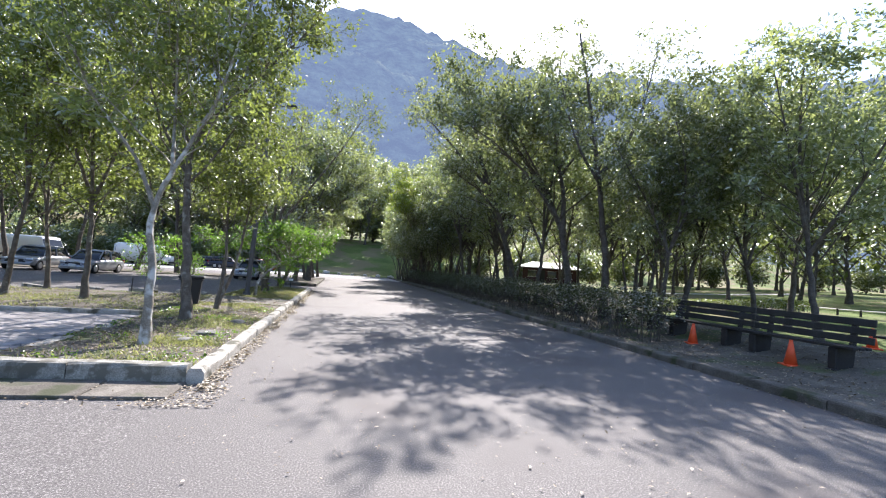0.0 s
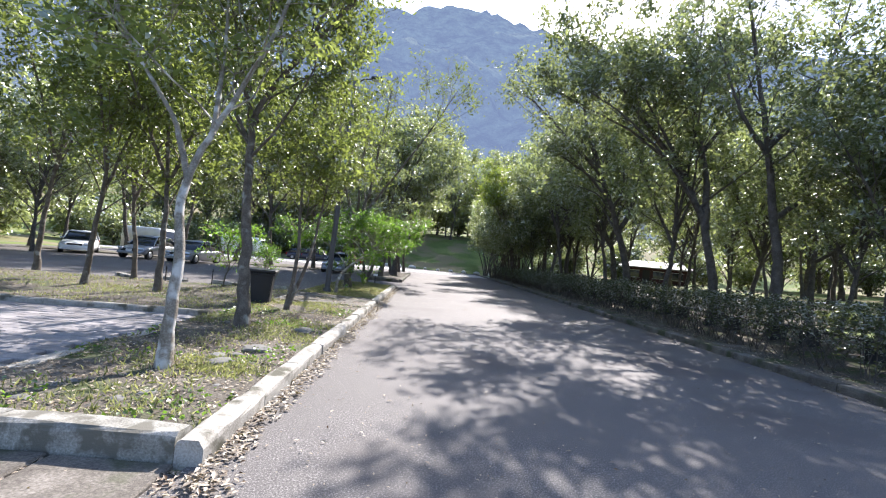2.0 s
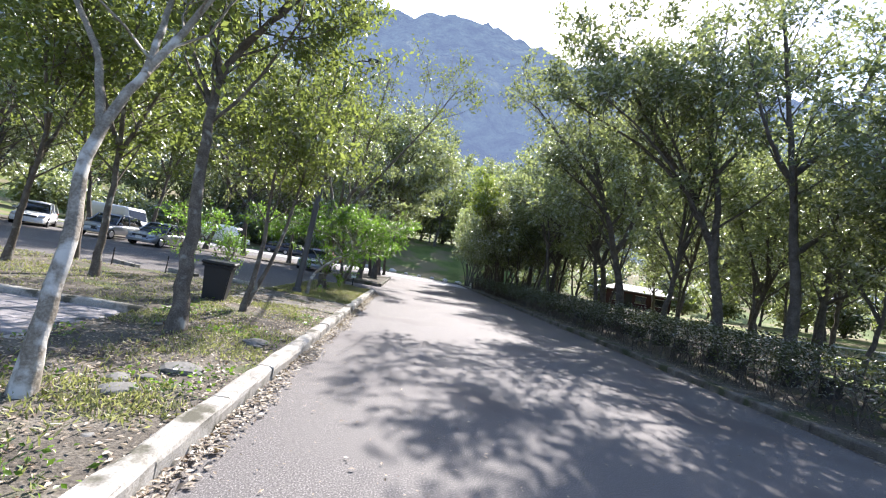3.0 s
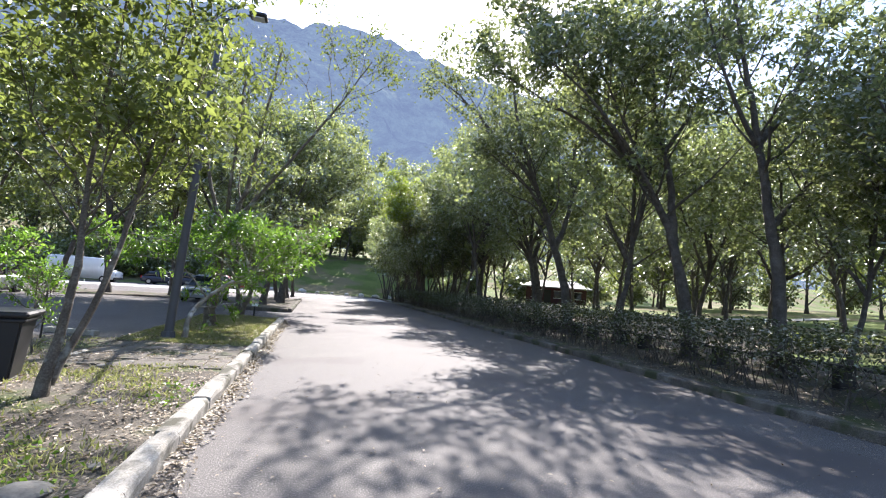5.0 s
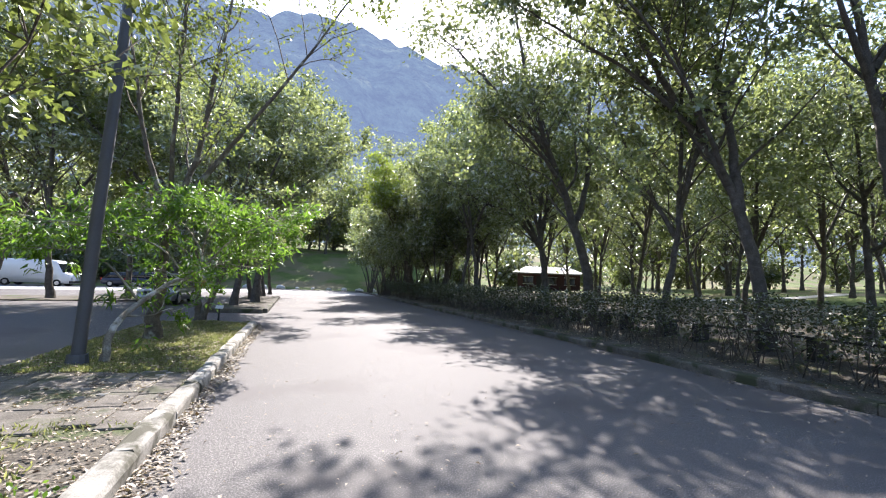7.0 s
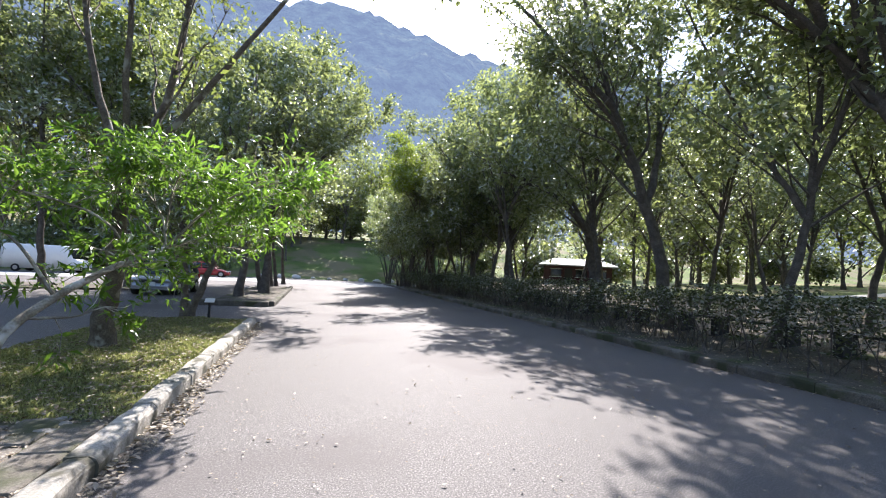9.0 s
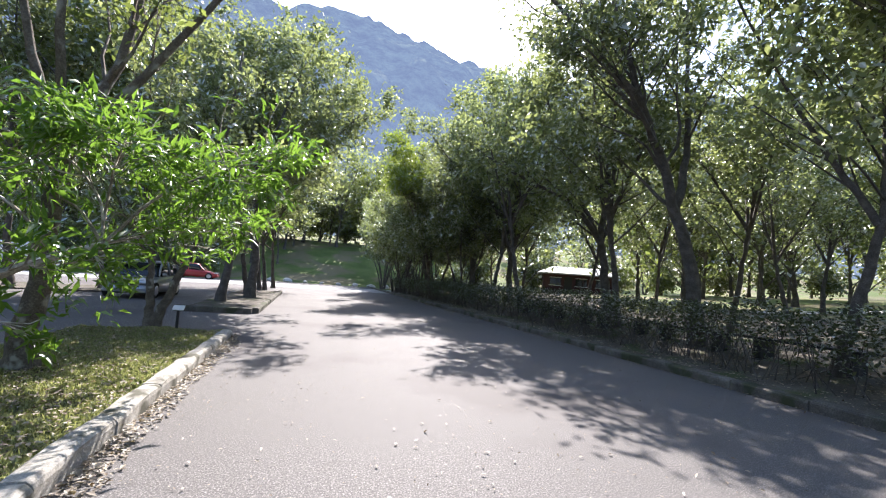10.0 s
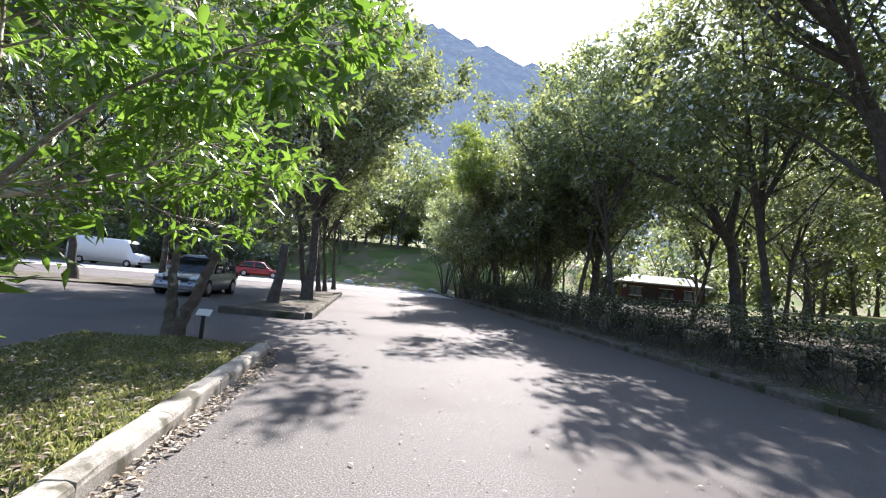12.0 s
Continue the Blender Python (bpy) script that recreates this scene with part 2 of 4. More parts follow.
def sheet(name, x0, x1, y0, y1, z, mat, label, category, step=0.5, wob=0.004):
    nx, ny = max(1, int((x1 - x0) / step)), max(1, int((y1 - y0) / step))
    v = [(x0 + (x1 - x0) * i / nx, y0 + (y1 - y0) * j / ny, z - fall(x0 + (x1 - x0) * i / nx) + wob * noise.noise((x0 + i * 0.4, y0 + j * 0.4, z))) for j in range(ny + 1) for i in range(nx + 1)]
    f = [(j * (nx + 1) + i, j * (nx + 1) + i + 1, (j + 1) * (nx + 1) + i + 1, (j + 1) * (nx + 1) + i) for j in range(ny) for i in range(nx)]
    return tagged(new(name, mesh(name, v, f, mat, True)), label, category, kind="structure")


KL, KR = -1.44, 6.75     # road faces of the two kerbs
sheet("road", KL - 0.1, KR + 0.2, -30, 66, 0.0, ASPHALT, "grey asphalt road with fallen leaves and tree shade", "road", step=1.0)
sheet("car_park", -60, KL - 0.104, 17.2, 66, -0.006, ASPHALT, "worn grey asphalt car park among trees", "car park", step=2.0)
sheet("car_park", -60, KL - 0.104, -30, 5.5, -0.006, ASPHALT, "worn grey asphalt entrance beside the road", "road", step=2.0)
sheet("lane", -60, 11, 50.5, 59.5, 0.012, SUNLIT_ASPHALT, "lane crossing the end of the road, its colour lightened for sunlight", "road", step=1.5)

# raised planted beds inside the kerbs
def bed(name, x0, x1, y0, y1, z, label):
    nx, ny = max(2, int((x1 - x0) / 0.12)), max(2, int((y1 - y0) / 0.12))
    v = []
    for j in range(ny + 1):
        for i in range(nx + 1):
            x, y = x0 + (x1 - x0) * i / nx, y0 + (y1 - y0) * j / ny
            v.append((x, y, z - fall(x) + 0.035 * noise.noise((x * 1.3, y * 1.3, 3)) + 0.02 * noise.noise((x * 5, y * 5, 9))))
    f = [(j * (nx + 1) + i, j * (nx + 1) + i + 1, (j + 1) * (nx + 1) + i + 1, (j + 1) * (nx + 1) + i) for j in range(ny) for i in range(nx)]
    return tagged(new(name, mesh(name, v, f, SOIL, True)), label, "planting bed", kind="structure")


bed("planting_bed", -4.0, KL - 0.1, 5.65, 23.2, 0.10, "narrow planted strip of bare soil and weeds between kerbs")
bed("planting_bed", -3.5, KL - 0.1, 28.4, 41.0, 0.12, "planted traffic island of dark soil under trees")
bed("planting_bed", -26.0, -4.1, 11.3, 17.2, 0.06, "wide planted strip of dry soil between parking bays")
bed("planting_bed", -30.0, -7.5, 35.0, 39.5, 0.06, "planted strip of dry soil under trees in the car park")


# ---- mountains ----
HAZE = bpy.data.materials.new("far_forest_haze")
HAZE.use_nodes = True
_n, _l = HAZE.node_tree.nodes, HAZE.node_tree.links
_b = _n["Principled BSDF"]
_t = _n.new("ShaderNodeTexNoise")
_t.inputs["Scale"].default_value, _t.inputs["Detail"].default_value = 0.07, 9
_g = _n.new("ShaderNodeNewGeometry")
_l.new(_g.outputs["Position"], _t.inputs["Vector"])
_r = _n.new("ShaderNodeValToRGB")
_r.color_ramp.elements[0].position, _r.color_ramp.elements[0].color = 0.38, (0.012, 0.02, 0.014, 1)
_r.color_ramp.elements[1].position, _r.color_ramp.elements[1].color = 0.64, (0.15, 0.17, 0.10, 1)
_l.new(_t.outputs["Fac"], _r.inputs[0])
_l.new(_r.outputs[0], _b.inputs["Base Color"])
_b.inputs["Roughness"].default_value = 1.0
_b.inputs["Specular IOR Level"].default_value = 0.0
# bluish emission over the forest colour stands in for aerial haze
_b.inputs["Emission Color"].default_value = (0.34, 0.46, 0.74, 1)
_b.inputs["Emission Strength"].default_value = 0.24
_bp = _n.new("ShaderNodeBump")
_t.inputs["Roughness"].default_value = 0.68
_bp.inputs["Distance"].default_value = 9.0
_l.new(_t.outputs["Fac"], _bp.inputs["Height"])
_l.new(_bp.outputs[0], _b.inputs["Normal"])

RIDGE = [(-180, 10), (-110, 15), (-70, 19), (-54, 21), (-39, 23.6), (-33, 25), (-27, 25), (-17, 27), (-13, 28.4), (-9, 29.2), (-5, 30.4), (0, 30.6), (7, 29.4), (13, 29.4), (20, 28), (40, 25), (70, 21), (110, 15), (180, 10)]


def ridge_el(az):
    for (a, e), (b, f) in zip(RIDGE, RIDGE[1:]):
        if a <= az <= b:
            return e + (f - e) * smooth(a, b, az)
    return 10


def mountains():
    V, F = [], []
    na, nr = 480, 46
    for i in range(na):
        az = -180 + 360 * i / na
        top = math.tan(radians(ridge_el(az))) * 520
        for j in range(nr + 1):
            u = j / nr
            r = 130 + 390 * u
            x, y = -r * math.sin(radians(az)), r * math.cos(radians(az))
            gully = noise.fractal((x * 0.012, y * 0.012, 1.7), 1.0, 2.1, 6)
            z = (top - 0) * (u ** 1.15) + gully * 30 * math.sin(math.pi * min(1, u * 1.0)) * 1.2 + noise.fractal((x * 0.07, y * 0.07, 5), 0.7, 2.0, 4) * 7 * u
            V.append((x, y, z - 12 * (1 - u) ** 3))
    for i in range(na):
        for j in range(nr):
            a, b = i * (nr + 1) + j, ((i + 1) % na) * (nr + 1) + j
            F.append((a, a + 1, b + 1, b))
    return tagged(new("backdrop", mesh("backdrop", V, F, HAZE, True)), "steep forested mountains closing the valley, blue haze put in as a glow", "mountain", kind="structure")


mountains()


# ---- kerbs ----
def kerb_mesh(length, w=0.2, h=0.17, seed=0, mat=CONCRETE):
    """One cast kerb stone along y from 0, with worn rounded upper edges; its road face at x = 0."""
    rng = np.random.default_rng(seed)
    prof = [(0, -0.06), (0.0, h * 0.72), (-0.012, h * 0.90), (-0.045, h), (-w + 0.04, h), (-w + 0.01, h * 0.92), (-w, h * 0.75), (-w, -0.06)]
    ns = max(3, int(length / 0.22))
    V, F = [], []
    k = len(prof)
    for i in range(ns + 1):
        y = length * i / ns
        e = 0.006 if i in (0, ns) else 0.0
        for (x, z) in prof:
            j = rng.normal(0, 0.0045, 2) if z > 0 else (0, 0)
            V.append((x - math.copysign(e, x + w / 2) + j[0], y, z - (e if z > 0 else 0) + j[1]))
    for i in range(ns):
        for j in range(k - 1):
            a = i * k + j
            F.append((a, a + 1, a + k + 1, a + k))
    F.append(tuple(range(k)))
    F.append(tuple(ns * k + j for j in reversed(range(k))))
    return mesh("kerb_stone", V, F, mat, False)


def kerb_run(name, start, direction, length, piece, label, w=0.2, h=0.17, seed=0, mat=CONCRETE, tilt=0):
    """A run of kerb stones; direction in degrees from +y, turning left; the face lies to the right of the run."""
    e = tagged(new(name), label, "kerb", kind="structure")
    e.matrix_world = pose(*start, tilt, 0, direction)
    kinds = [kerb_mesh(piece - 0.012, w, h, seed + k, mat) for k in range(4)]
    n = max(1, round(length / piece))
    rng = random.Random(seed)
    for i in range(n):
        o = under(new("kerb_stone", kinds[rng.randrange(4)]), e)
        o.matrix_basis = pose(rng.uniform(-0.006, 0.006), i * length / n, rng.uniform(-0.008, 0.004), 0, 0, rng.uniform(-0.25, 0.25))
        o.scale = (1, length / n / piece, 1)
    return e


kerb_run("kerb", (KL, 5.6, 0), 0, 17.58, 1.1, "pale weathered concrete kerb with leaf litter at its foot", seed=1)
kerb_run("kerb", (KL - 0.2, 5.84, 0), 90, 6.0, 1.2, "mossy grey concrete kerb across the end of the planted strip", w=0.24, h=0.2, seed=5, mat=KERB_DIRTY)
kerb_run("kerb", (KR, 66, 0), 180, 96, 1.2, "low worn concrete kerb below the hedge", w=0.28, h=0.16, seed=9, mat=MOSSY)
kerb_run("kerb", (KL, 28.2, 0), 0, 13, 1.1, "dark concrete kerb along a planted traffic island", seed=13, mat=MOSSY)
kerb_run("kerb", (KL - 0.2, 28.2, 0), 90, 2.1, 1.0, "dark concrete kerb across the end of a traffic island", seed=15, mat=MOSSY)
kerb_run("kerb", (-4.05, 23.4, 0), 180, 17.6, 1.1, "low grey concrete kerb behind the planted strip", h=0.10, seed=17)
kerb_run("kerb", (-4.1, 11.2, 0), 90, 22, 1.1, "low grey concrete kerb at the end of a parking bay", h=0.14, seed=21, tilt=-1.1)


# ---- trees ----
def curve(P, n):
    """Catmull-Rom through the points."""
    P = [np.array(p, float) for p in P]
    P = [2 * P[0] - P[1]] + P + [2 * P[-1] - P[-2]]
    out = []
    m = len(P) - 3
    for k in range(n):
        u = k / (n - 1) * m
        i = min(int(u), m - 1)
        t = u - i
        a, b, c, d = P[i:i + 4]
        out.append(0.5 * (2 * b + (c - a) * t + (2 * a - 5 * b + 4 * c - d) * t * t + (3 * b - a - 3 * c + d) * t ** 3))
    return np.array(out)


def shoot(rng, p, d, length, wig, lift, n=7):
    pts = [p]
    d = d / np.linalg.norm(d)
    for i in range(n - 1):
        d = d + rng.normal(0, wig, 3) + np.array([0, 0, lift])
        d /= np.linalg.norm(d)
        pts.append(pts[-1] + d * length / (n - 1))
    return np.array(pts)


def make_tree(seed, stems, bark, leaf, label, subs=12, sub_len=2.2, twigs=6, per=26, size=0.11, aspect=0.48, low=0.45, lift=0.06, spread=0.75, puff=0.14, long=False, twig_len=0.6, name="tree", flat=0.35, low_trunk=None, cheap=False):
    """A tree from its stems (points and end radii): limbs, twigs and a crown of single leaves."""
    rng = np.random.default_rng(seed)
    paths, C, D = [], [], []
    for q, (pts, r0, r1) in enumerate(stems):
        lo = low if (q or low_trunk is None) else low_trunk
        P = curve(pts, 5 * len(pts))
        n = len(P)
        P[1:-1] += rng.normal(0, r0 * 0.12, (n - 2, 3))
        R = r0 + (r1 - r0) * np.linspace(0, 1, n) ** 0.8
        if pts[0][2] <= 0.05:
            R[0] *= 1.5
            R[1] *= 1.15
            P[0][2] -= 0.25
        paths.append((P, R))
        ga = rng.uniform(0, 6.28)
        for s in range(subs):
            u = lo + (1 - lo) * (s + rng.uniform(0, 1)) / subs
            i = min(n - 2, int(u * (n - 1)))
            T = P[i + 1] - P[i]
            T /= np.linalg.norm(T)
            a = ga + s * 2.4 + rng.normal(0, 0.3)
            out = np.array([math.cos(a), math.sin(a), flat])
            d = out * spread + T * 0.5
            ln = sub_len * (1.15 - 0.65 * (u - lo) / (1 - lo + 1e-6)) * rng.uniform(0.7, 1.2)
            Q = shoot(rng, P[i], d, ln, 0.17, lift, 5 if cheap else 7)
            r = max(0.008, R[i] * 0.45)
            paths.append((Q, np.linspace(r, 0.006, len(Q))))
            for k in range(twigs):
                j = rng.integers(2, len(Q))
                dd = (Q[j] - Q[j - 1]) / (np.linalg.norm(Q[j] - Q[j - 1]) + 1e-9) + rng.normal(0, 0.75, 3)
                tw = shoot(rng, Q[j], dd, twig_len * rng.uniform(0.6, 1.4), 0.25, lift * 0.5, 4)
                if not cheap:
                    paths.append((tw, np.linspace(0.007, 0.003, 4)))
                m = int(per * rng.uniform(0.5, 1.5))
                w = rng.uniform(0.15, 1.0, m) ** 0.6 * 1.05
                ii = np.clip((w * 3).astype(int), 0, 2)
                base = tw[ii] + (tw[np.clip(ii + 1, 0, 3)] - tw[ii]) * (w * 3 - ii)[:, None]
                C.append(base + rng.normal(0, puff, (m, 3)) * (1.0, 1.0, 0.7))
                dv = (tw[-1] - tw[0]) / (np.linalg.norm(tw[-1] - tw[0]) + 1e-9)
                D.append(dv * 0.5 + rng.normal(0, 0.6, (m, 3)) + np.array([0, 0, -0.15]))
    V, F = tubes(paths)
    e = tagged(new(name), label, "tree")
    under(new("trunk", mesh("trunk", V, F, bark, True)), e)
    under(new("crown", leaves_mesh("crown", np.concatenate(C), size, leaf, rng, aspect, long=long, D=np.concatenate(D))), e)
    return e


def at(e, x, y, turn=0, s=1.0, z=None):
    e.matrix_world = pose(x, y, ground_z(x, y) if z is None else z, 0, 0, turn) @ Matrix.Scale(s, 4)
    return e


def again(e, x, y, turn, s=1.0, z=None, label="", group=""):
    o = copy_thing(e, pose(x, y, ground_z(x, y) if z is None else z, 0, 0, turn))
    o.scale = (s, s, s)
    return tagged(o, label, group=group)


def simple(seed, h, lean=(0, 0), forks=3, r=0.11, fork=0.38, splay=0.22):
    """Stems of a young broad-leaved tree: one trunk that parts into a few rising limbs."""
    rng = random.Random(seed)
    f = h * fork
    lx, ly = lean
    st = [([(0, 0, 0), (lx * 0.5 + rng.uniform(-.06, .06), ly * 0.5 + rng.uniform(-.06, .06), f * 0.5), (lx, ly, f), (lx * 1.6 + rng.uniform(-.3, .3), ly * 1.6 + rng.uniform(-.3, .3), h * 0.7), (lx * 2 + rng.uniform(-.4, .4), ly * 2 + rng.uniform(-.4, .4), h)], r, 0.02)]
    a0 = rng.uniform(0, 6.28)
    for k in range(forks - 1):
        a = a0 + k * 6.28 / (forks - 1) + rng.uniform(-.4, .4)
        s = h * splay * rng.uniform(0.7, 1.3)
        f2 = f * rng.uniform(0.8, 1.25)
        q = f2 / f
        st.append(([(lx * min(q, 1.1), ly * min(q, 1.1), f2), (lx + s * 0.45 * math.cos(a), ly + s * 0.45 * math.sin(a), f2 + (h - f) * 0.35), (lx + s * 1.0 * math.cos(a), ly + s * 1.0 * math.sin(a), h * rng.uniform(0.78, 0.97))], r * 0.6, 0.015))
    return st


BED = 0.1
OL = "slender tree with grey-brown bark and thin olive-green foliage"
# the row in the strip beside the road
t1 = make_tree(11, [([(0, 0, 0), (-0.12, 0.28, 1.1), (-0.33, 0.65, 2.1), (-0.1, 1.0, 3.1), (0.35, 1.3, 4.6), (0.7, 1.7, 7.2)], 0.075, 0.015), ([(-0.33, 0.65, 2.1), (-0.9, 1.1, 3.0), (-1.9, 1.5, 4.2), (-2.8, 1.8, 6.0)], 0.045, 0.012), ([(-0.2, 0.85, 2.7), (-0.5, 1.5, 4.2), (-0.9, 2.0, 7.2)], 0.04, 0.012)], PALE_BARK, LEAF_OLIVE, "slender leaning tree with pale patchy bark and thin olive foliage", subs=14, sub_len=2.3, twigs=7, per=36, size=0.12, low=0.5, puff=0.13)
at(t1, -2.75, 7.35, z=BED)
t2 = make_tree(12, [([(0, 0, 0), (-0.2, 0.3, 1.2), (-0.45, 0.65, 2.8), (-0.5, 0.9, 3.9), (0.3, 1.2, 5.6), (1.3, 1.4, 8.8)], 0.115, 0.02), ([(-0.5, 0.85, 3.6), (-1.1, 1.0, 5.2), (-1.5, 1.1, 8.4)], 0.065, 0.015), ([(-0.4, 0.95, 4.2), (0.6, 0.8, 5.4), (2.0, 0.7, 7.2)], 0.06, 0.015), ([(-0.48, 0.75, 3.1), (-1.5, 1.4, 4.6), (-2.3, 2.0, 6.8)], 0.05, 0.015)], BARK, LEAF_OLIVE, OL, subs=15, sub_len=2.5, twigs=7, per=36, size=0.12, low=0.4, puff=0.14)
at(t2, -3.0, 9.9, z=BED)
t4 = make_tree(13, [([(0, 0, 0), (0.1, 0.1, 1.2), (0.0, 0.3, 2.8), (0.2, 0.4, 7.6)], 0.06, 0.012), ([(0.05, 0.05, 0.1), (0.35, 0.3, 1.4), (0.5, 0.5, 3.0), (0.9, 0.6, 6.8)], 0.05, 0.012)], BARK, LEAF_OLIVE, "thin twin-stemmed tree with grey bark and olive foliage", subs=16, sub_len=2.0, twigs=7, per=42, size=0.12, low=0.45, puff=0.13)
at(t4, -3.1, 12.4, z=BED)
t7 = make_tree(14, [([(0, 0, 0), (0.05, 0.05, 1.2), (0.1, 0.1, 2.4), (0.5, 0.3, 4.2), (0.9, 0.5, 8.2)], 0.15, 0.03), ([(0.1, 0.1, 2.5), (-0.5, 0.2, 4.0), (-1.2, 0.3, 7.5)], 0.08, 0.02), ([(0.1, 0.1, 2.3), (0.2, -0.6, 4.0), (0.3, -1.0, 6.8)], 0.07, 0.02), ([(0.1, 0.1, 2.5), (1.2, 0.0, 4.2), (2.5, -0.2, 6.2), (3.5, -0.3, 8.0)], 0.07, 0.015)], BARK, LEAF_OLIVE, "sturdy tree with smooth buff trunk forking above head height", subs=12, sub_len=2.2, twigs=6, per=16, size=0.12, low=0.62, puff=0.15)
at(t7, -3.1, 19.7, z=BED)
t8 = make_tree(15, [([(0, 0, 0), (-0.10, 0.05, 0.7), (-0.18, 0.2, 1.5), (-0.5, 0.4, 3.0), (-0.8, 0.5, 6.4)], 0.10, 0.02), ([(0.05, 0, 0.05), (0.28, 0.1, 0.75), (0.5, 0.2, 1.5), (0.8, 0.4, 3.0), (1.0, 0.6, 6.2)], 0.11, 0.02)], BARK, LEAF_DARK, "low forked tree with two brown stems rising in a vee", subs=14, sub_len=2.0, twigs=7, per=36, size=0.15, low=0.42)
at(t8, -3.0, 23.6, z=BED)
peach = make_tree(16, [([(0, 0, 0), (0.02, 0.1, 0.45), (0.2, 0.6, 0.85), (0.65, 1.3, 1.3), (0.85, 1.7, 1.45)], 0.06, 0.03),
                       ([(0.85, 1.7, 1.45), (0.7, 1.9, 1.9), (0.4, 1.9, 2.3), (0.1, 1.7, 2.45)], 0.025, 0.008),
                       ([(0.85, 1.7, 1.45), (1.1, 2.0, 1.6), (1.45, 2.3, 1.9), (1.75, 2.3, 2.25)], 0.028, 0.008),
                       ([(0.65, 1.3, 1.3), (0.2, 1.2, 1.8), (-0.6, 0.9, 2.0), (-1.4, 0.8, 2.1)], 0.022, 0.008),
                       ([(0.85, 1.7, 1.45), (1.0, 2.7, 1.7), (1.2, 3.2, 2.2)], 0.022, 0.008),
                       ([(0.85, 1.7, 1.45), (1.3, 1.7, 2.0), (1.9, 1.6, 2.35), (2.35, 1.5, 2.5)], 0.024, 0.008),
                       ([(0.8, 1.8, 1.7), (0.9, 1.6, 2.2), (1.1, 1.3, 2.55)], 0.022, 0.008),
                       ([(0.2, 0.6, 0.85), (-0.5, 1.0, 1.5), (-1.5, 1.3, 1.85), (-2.6, 1.4, 2.0)], 0.025, 0.008),
                       ([(0.85, 1.7, 1.45), (0.2, 2.5, 1.9), (-0.8, 3.1, 2.2), (-1.8, 3.3, 2.2)], 0.022, 0.008)], PALE_BARK, LEAF_BRIGHT, "leaning young tree with long bright green leaves overhanging the kerb", subs=8, sub_len=0.72, twigs=6, per=19, size=0.15, aspect=0.27, low=0.4, puff=0.06, long=True, twig_len=0.42, flat=0.12, lift=0.0)
at(peach, -3.0, 17.15, z=BED)
sapling = make_tree(18, simple(18, 1.9, (0.1, 0.05), 3, 0.025, 0.35, 0.35), BARK, LEAF_BRIGHT, "small sapling with bright green leaves between the parking bays", subs=7, sub_len=0.6, twigs=5, per=13, size=0.1, aspect=0.4, low=0.3, puff=0.08, twig_len=0.3)
at(sapling, -6.4, 16.6, 0, 1.0, 0.0)
again(sapling, -4.6, 15.2, 120, 0.7, 0.05)

# broad-leaved trees behind the hedge
DK = "dark broad-leaved tree with glossy leaves behind the hedge"
A = make_tree(31, [([(0, 0, 0), (0.05, 0, 1.5), (-0.15, 0.1, 3.2), (-0.3, 0.2, 4.6), (-0.6, 0.3, 6.5), (-1.2, 0.4, 9.5)], 0.15, 0.03), ([(-0.1, 0.1, 2.9), (0.9, 0.5, 3.5), (2.4, 0.7, 4.7), (3.6, 0.9, 5.6)], 0.08, 0.015), ([(-0.3, 0.2, 4.7), (0.5, 0.2, 5.6), (1.2, 0.2, 7.2), (1.7, 0.2, 9.3)], 0.09, 0.015), ([(-0.25, 0.2, 4.4), (-1.2, 0.1, 5.6), (-1.9, 0.2, 7.6)], 0.07, 0.015)], DARK_BARK, LEAF_DARK, "tall forked tree with dark trunk and open leafy crown", subs=11, sub_len=2.0, twigs=5, per=27, size=0.14, low=0.5, puff=0.15)
at(A, 9.2, 14.0, 0, 1.1)
B = make_tree(32, [([(0, 0, 0), (-0.15, 0.1, 1.5), (-0.45, 0.4, 3.2), (-1.0, 1.0, 4.8), (-1.7, 1.9, 6.4), (-2.2, 2.6, 8.8)], 0.155, 0.03), ([(-0.3, 0.3, 2.7), (-0.3, 0.5, 4.4), (-0.7, 0.7, 6.6), (-0.6, 0.8, 9.8)], 0.12, 0.02), ([(-1.0, 1.0, 4.8), (-2.4, 0.8, 6.2), (-3.5, 0.6, 7.4), (-4.2, 0.5, 8.0)], 0.08, 0.015), ([(-0.7, 0.7, 4.2), (-1.7, 0.4, 5.4), (-2.9, 0.2, 7.0)], 0.07, 0.015), ([(-0.45, 0.6, 5.0), (0.6, 0.6, 6.6), (1.4, 0.6, 8.6)], 0.07, 0.015), ([(-0.7, 0.7, 4.2), (-2.2, 1.2, 5.6), (-3.6, 1.6, 6.4), (-4.6, 1.8, 6.9)], 0.06, 0.015), ([(-0.45, 0.4, 3.2), (-1.8, 0.0, 4.6), (-3.4, -0.4, 5.6), (-4.4, -0.6, 6.0)], 0.06, 0.015)], DARK_BARK, LEAF_DARK, "stout leaning tree with dark trunk and dense crown over the road", subs=12, sub_len=2.4, twigs=6, per=38, size=0.155, low=0.4, puff=0.16)
at(B, 9.2, 16.3, 0, 1.12)
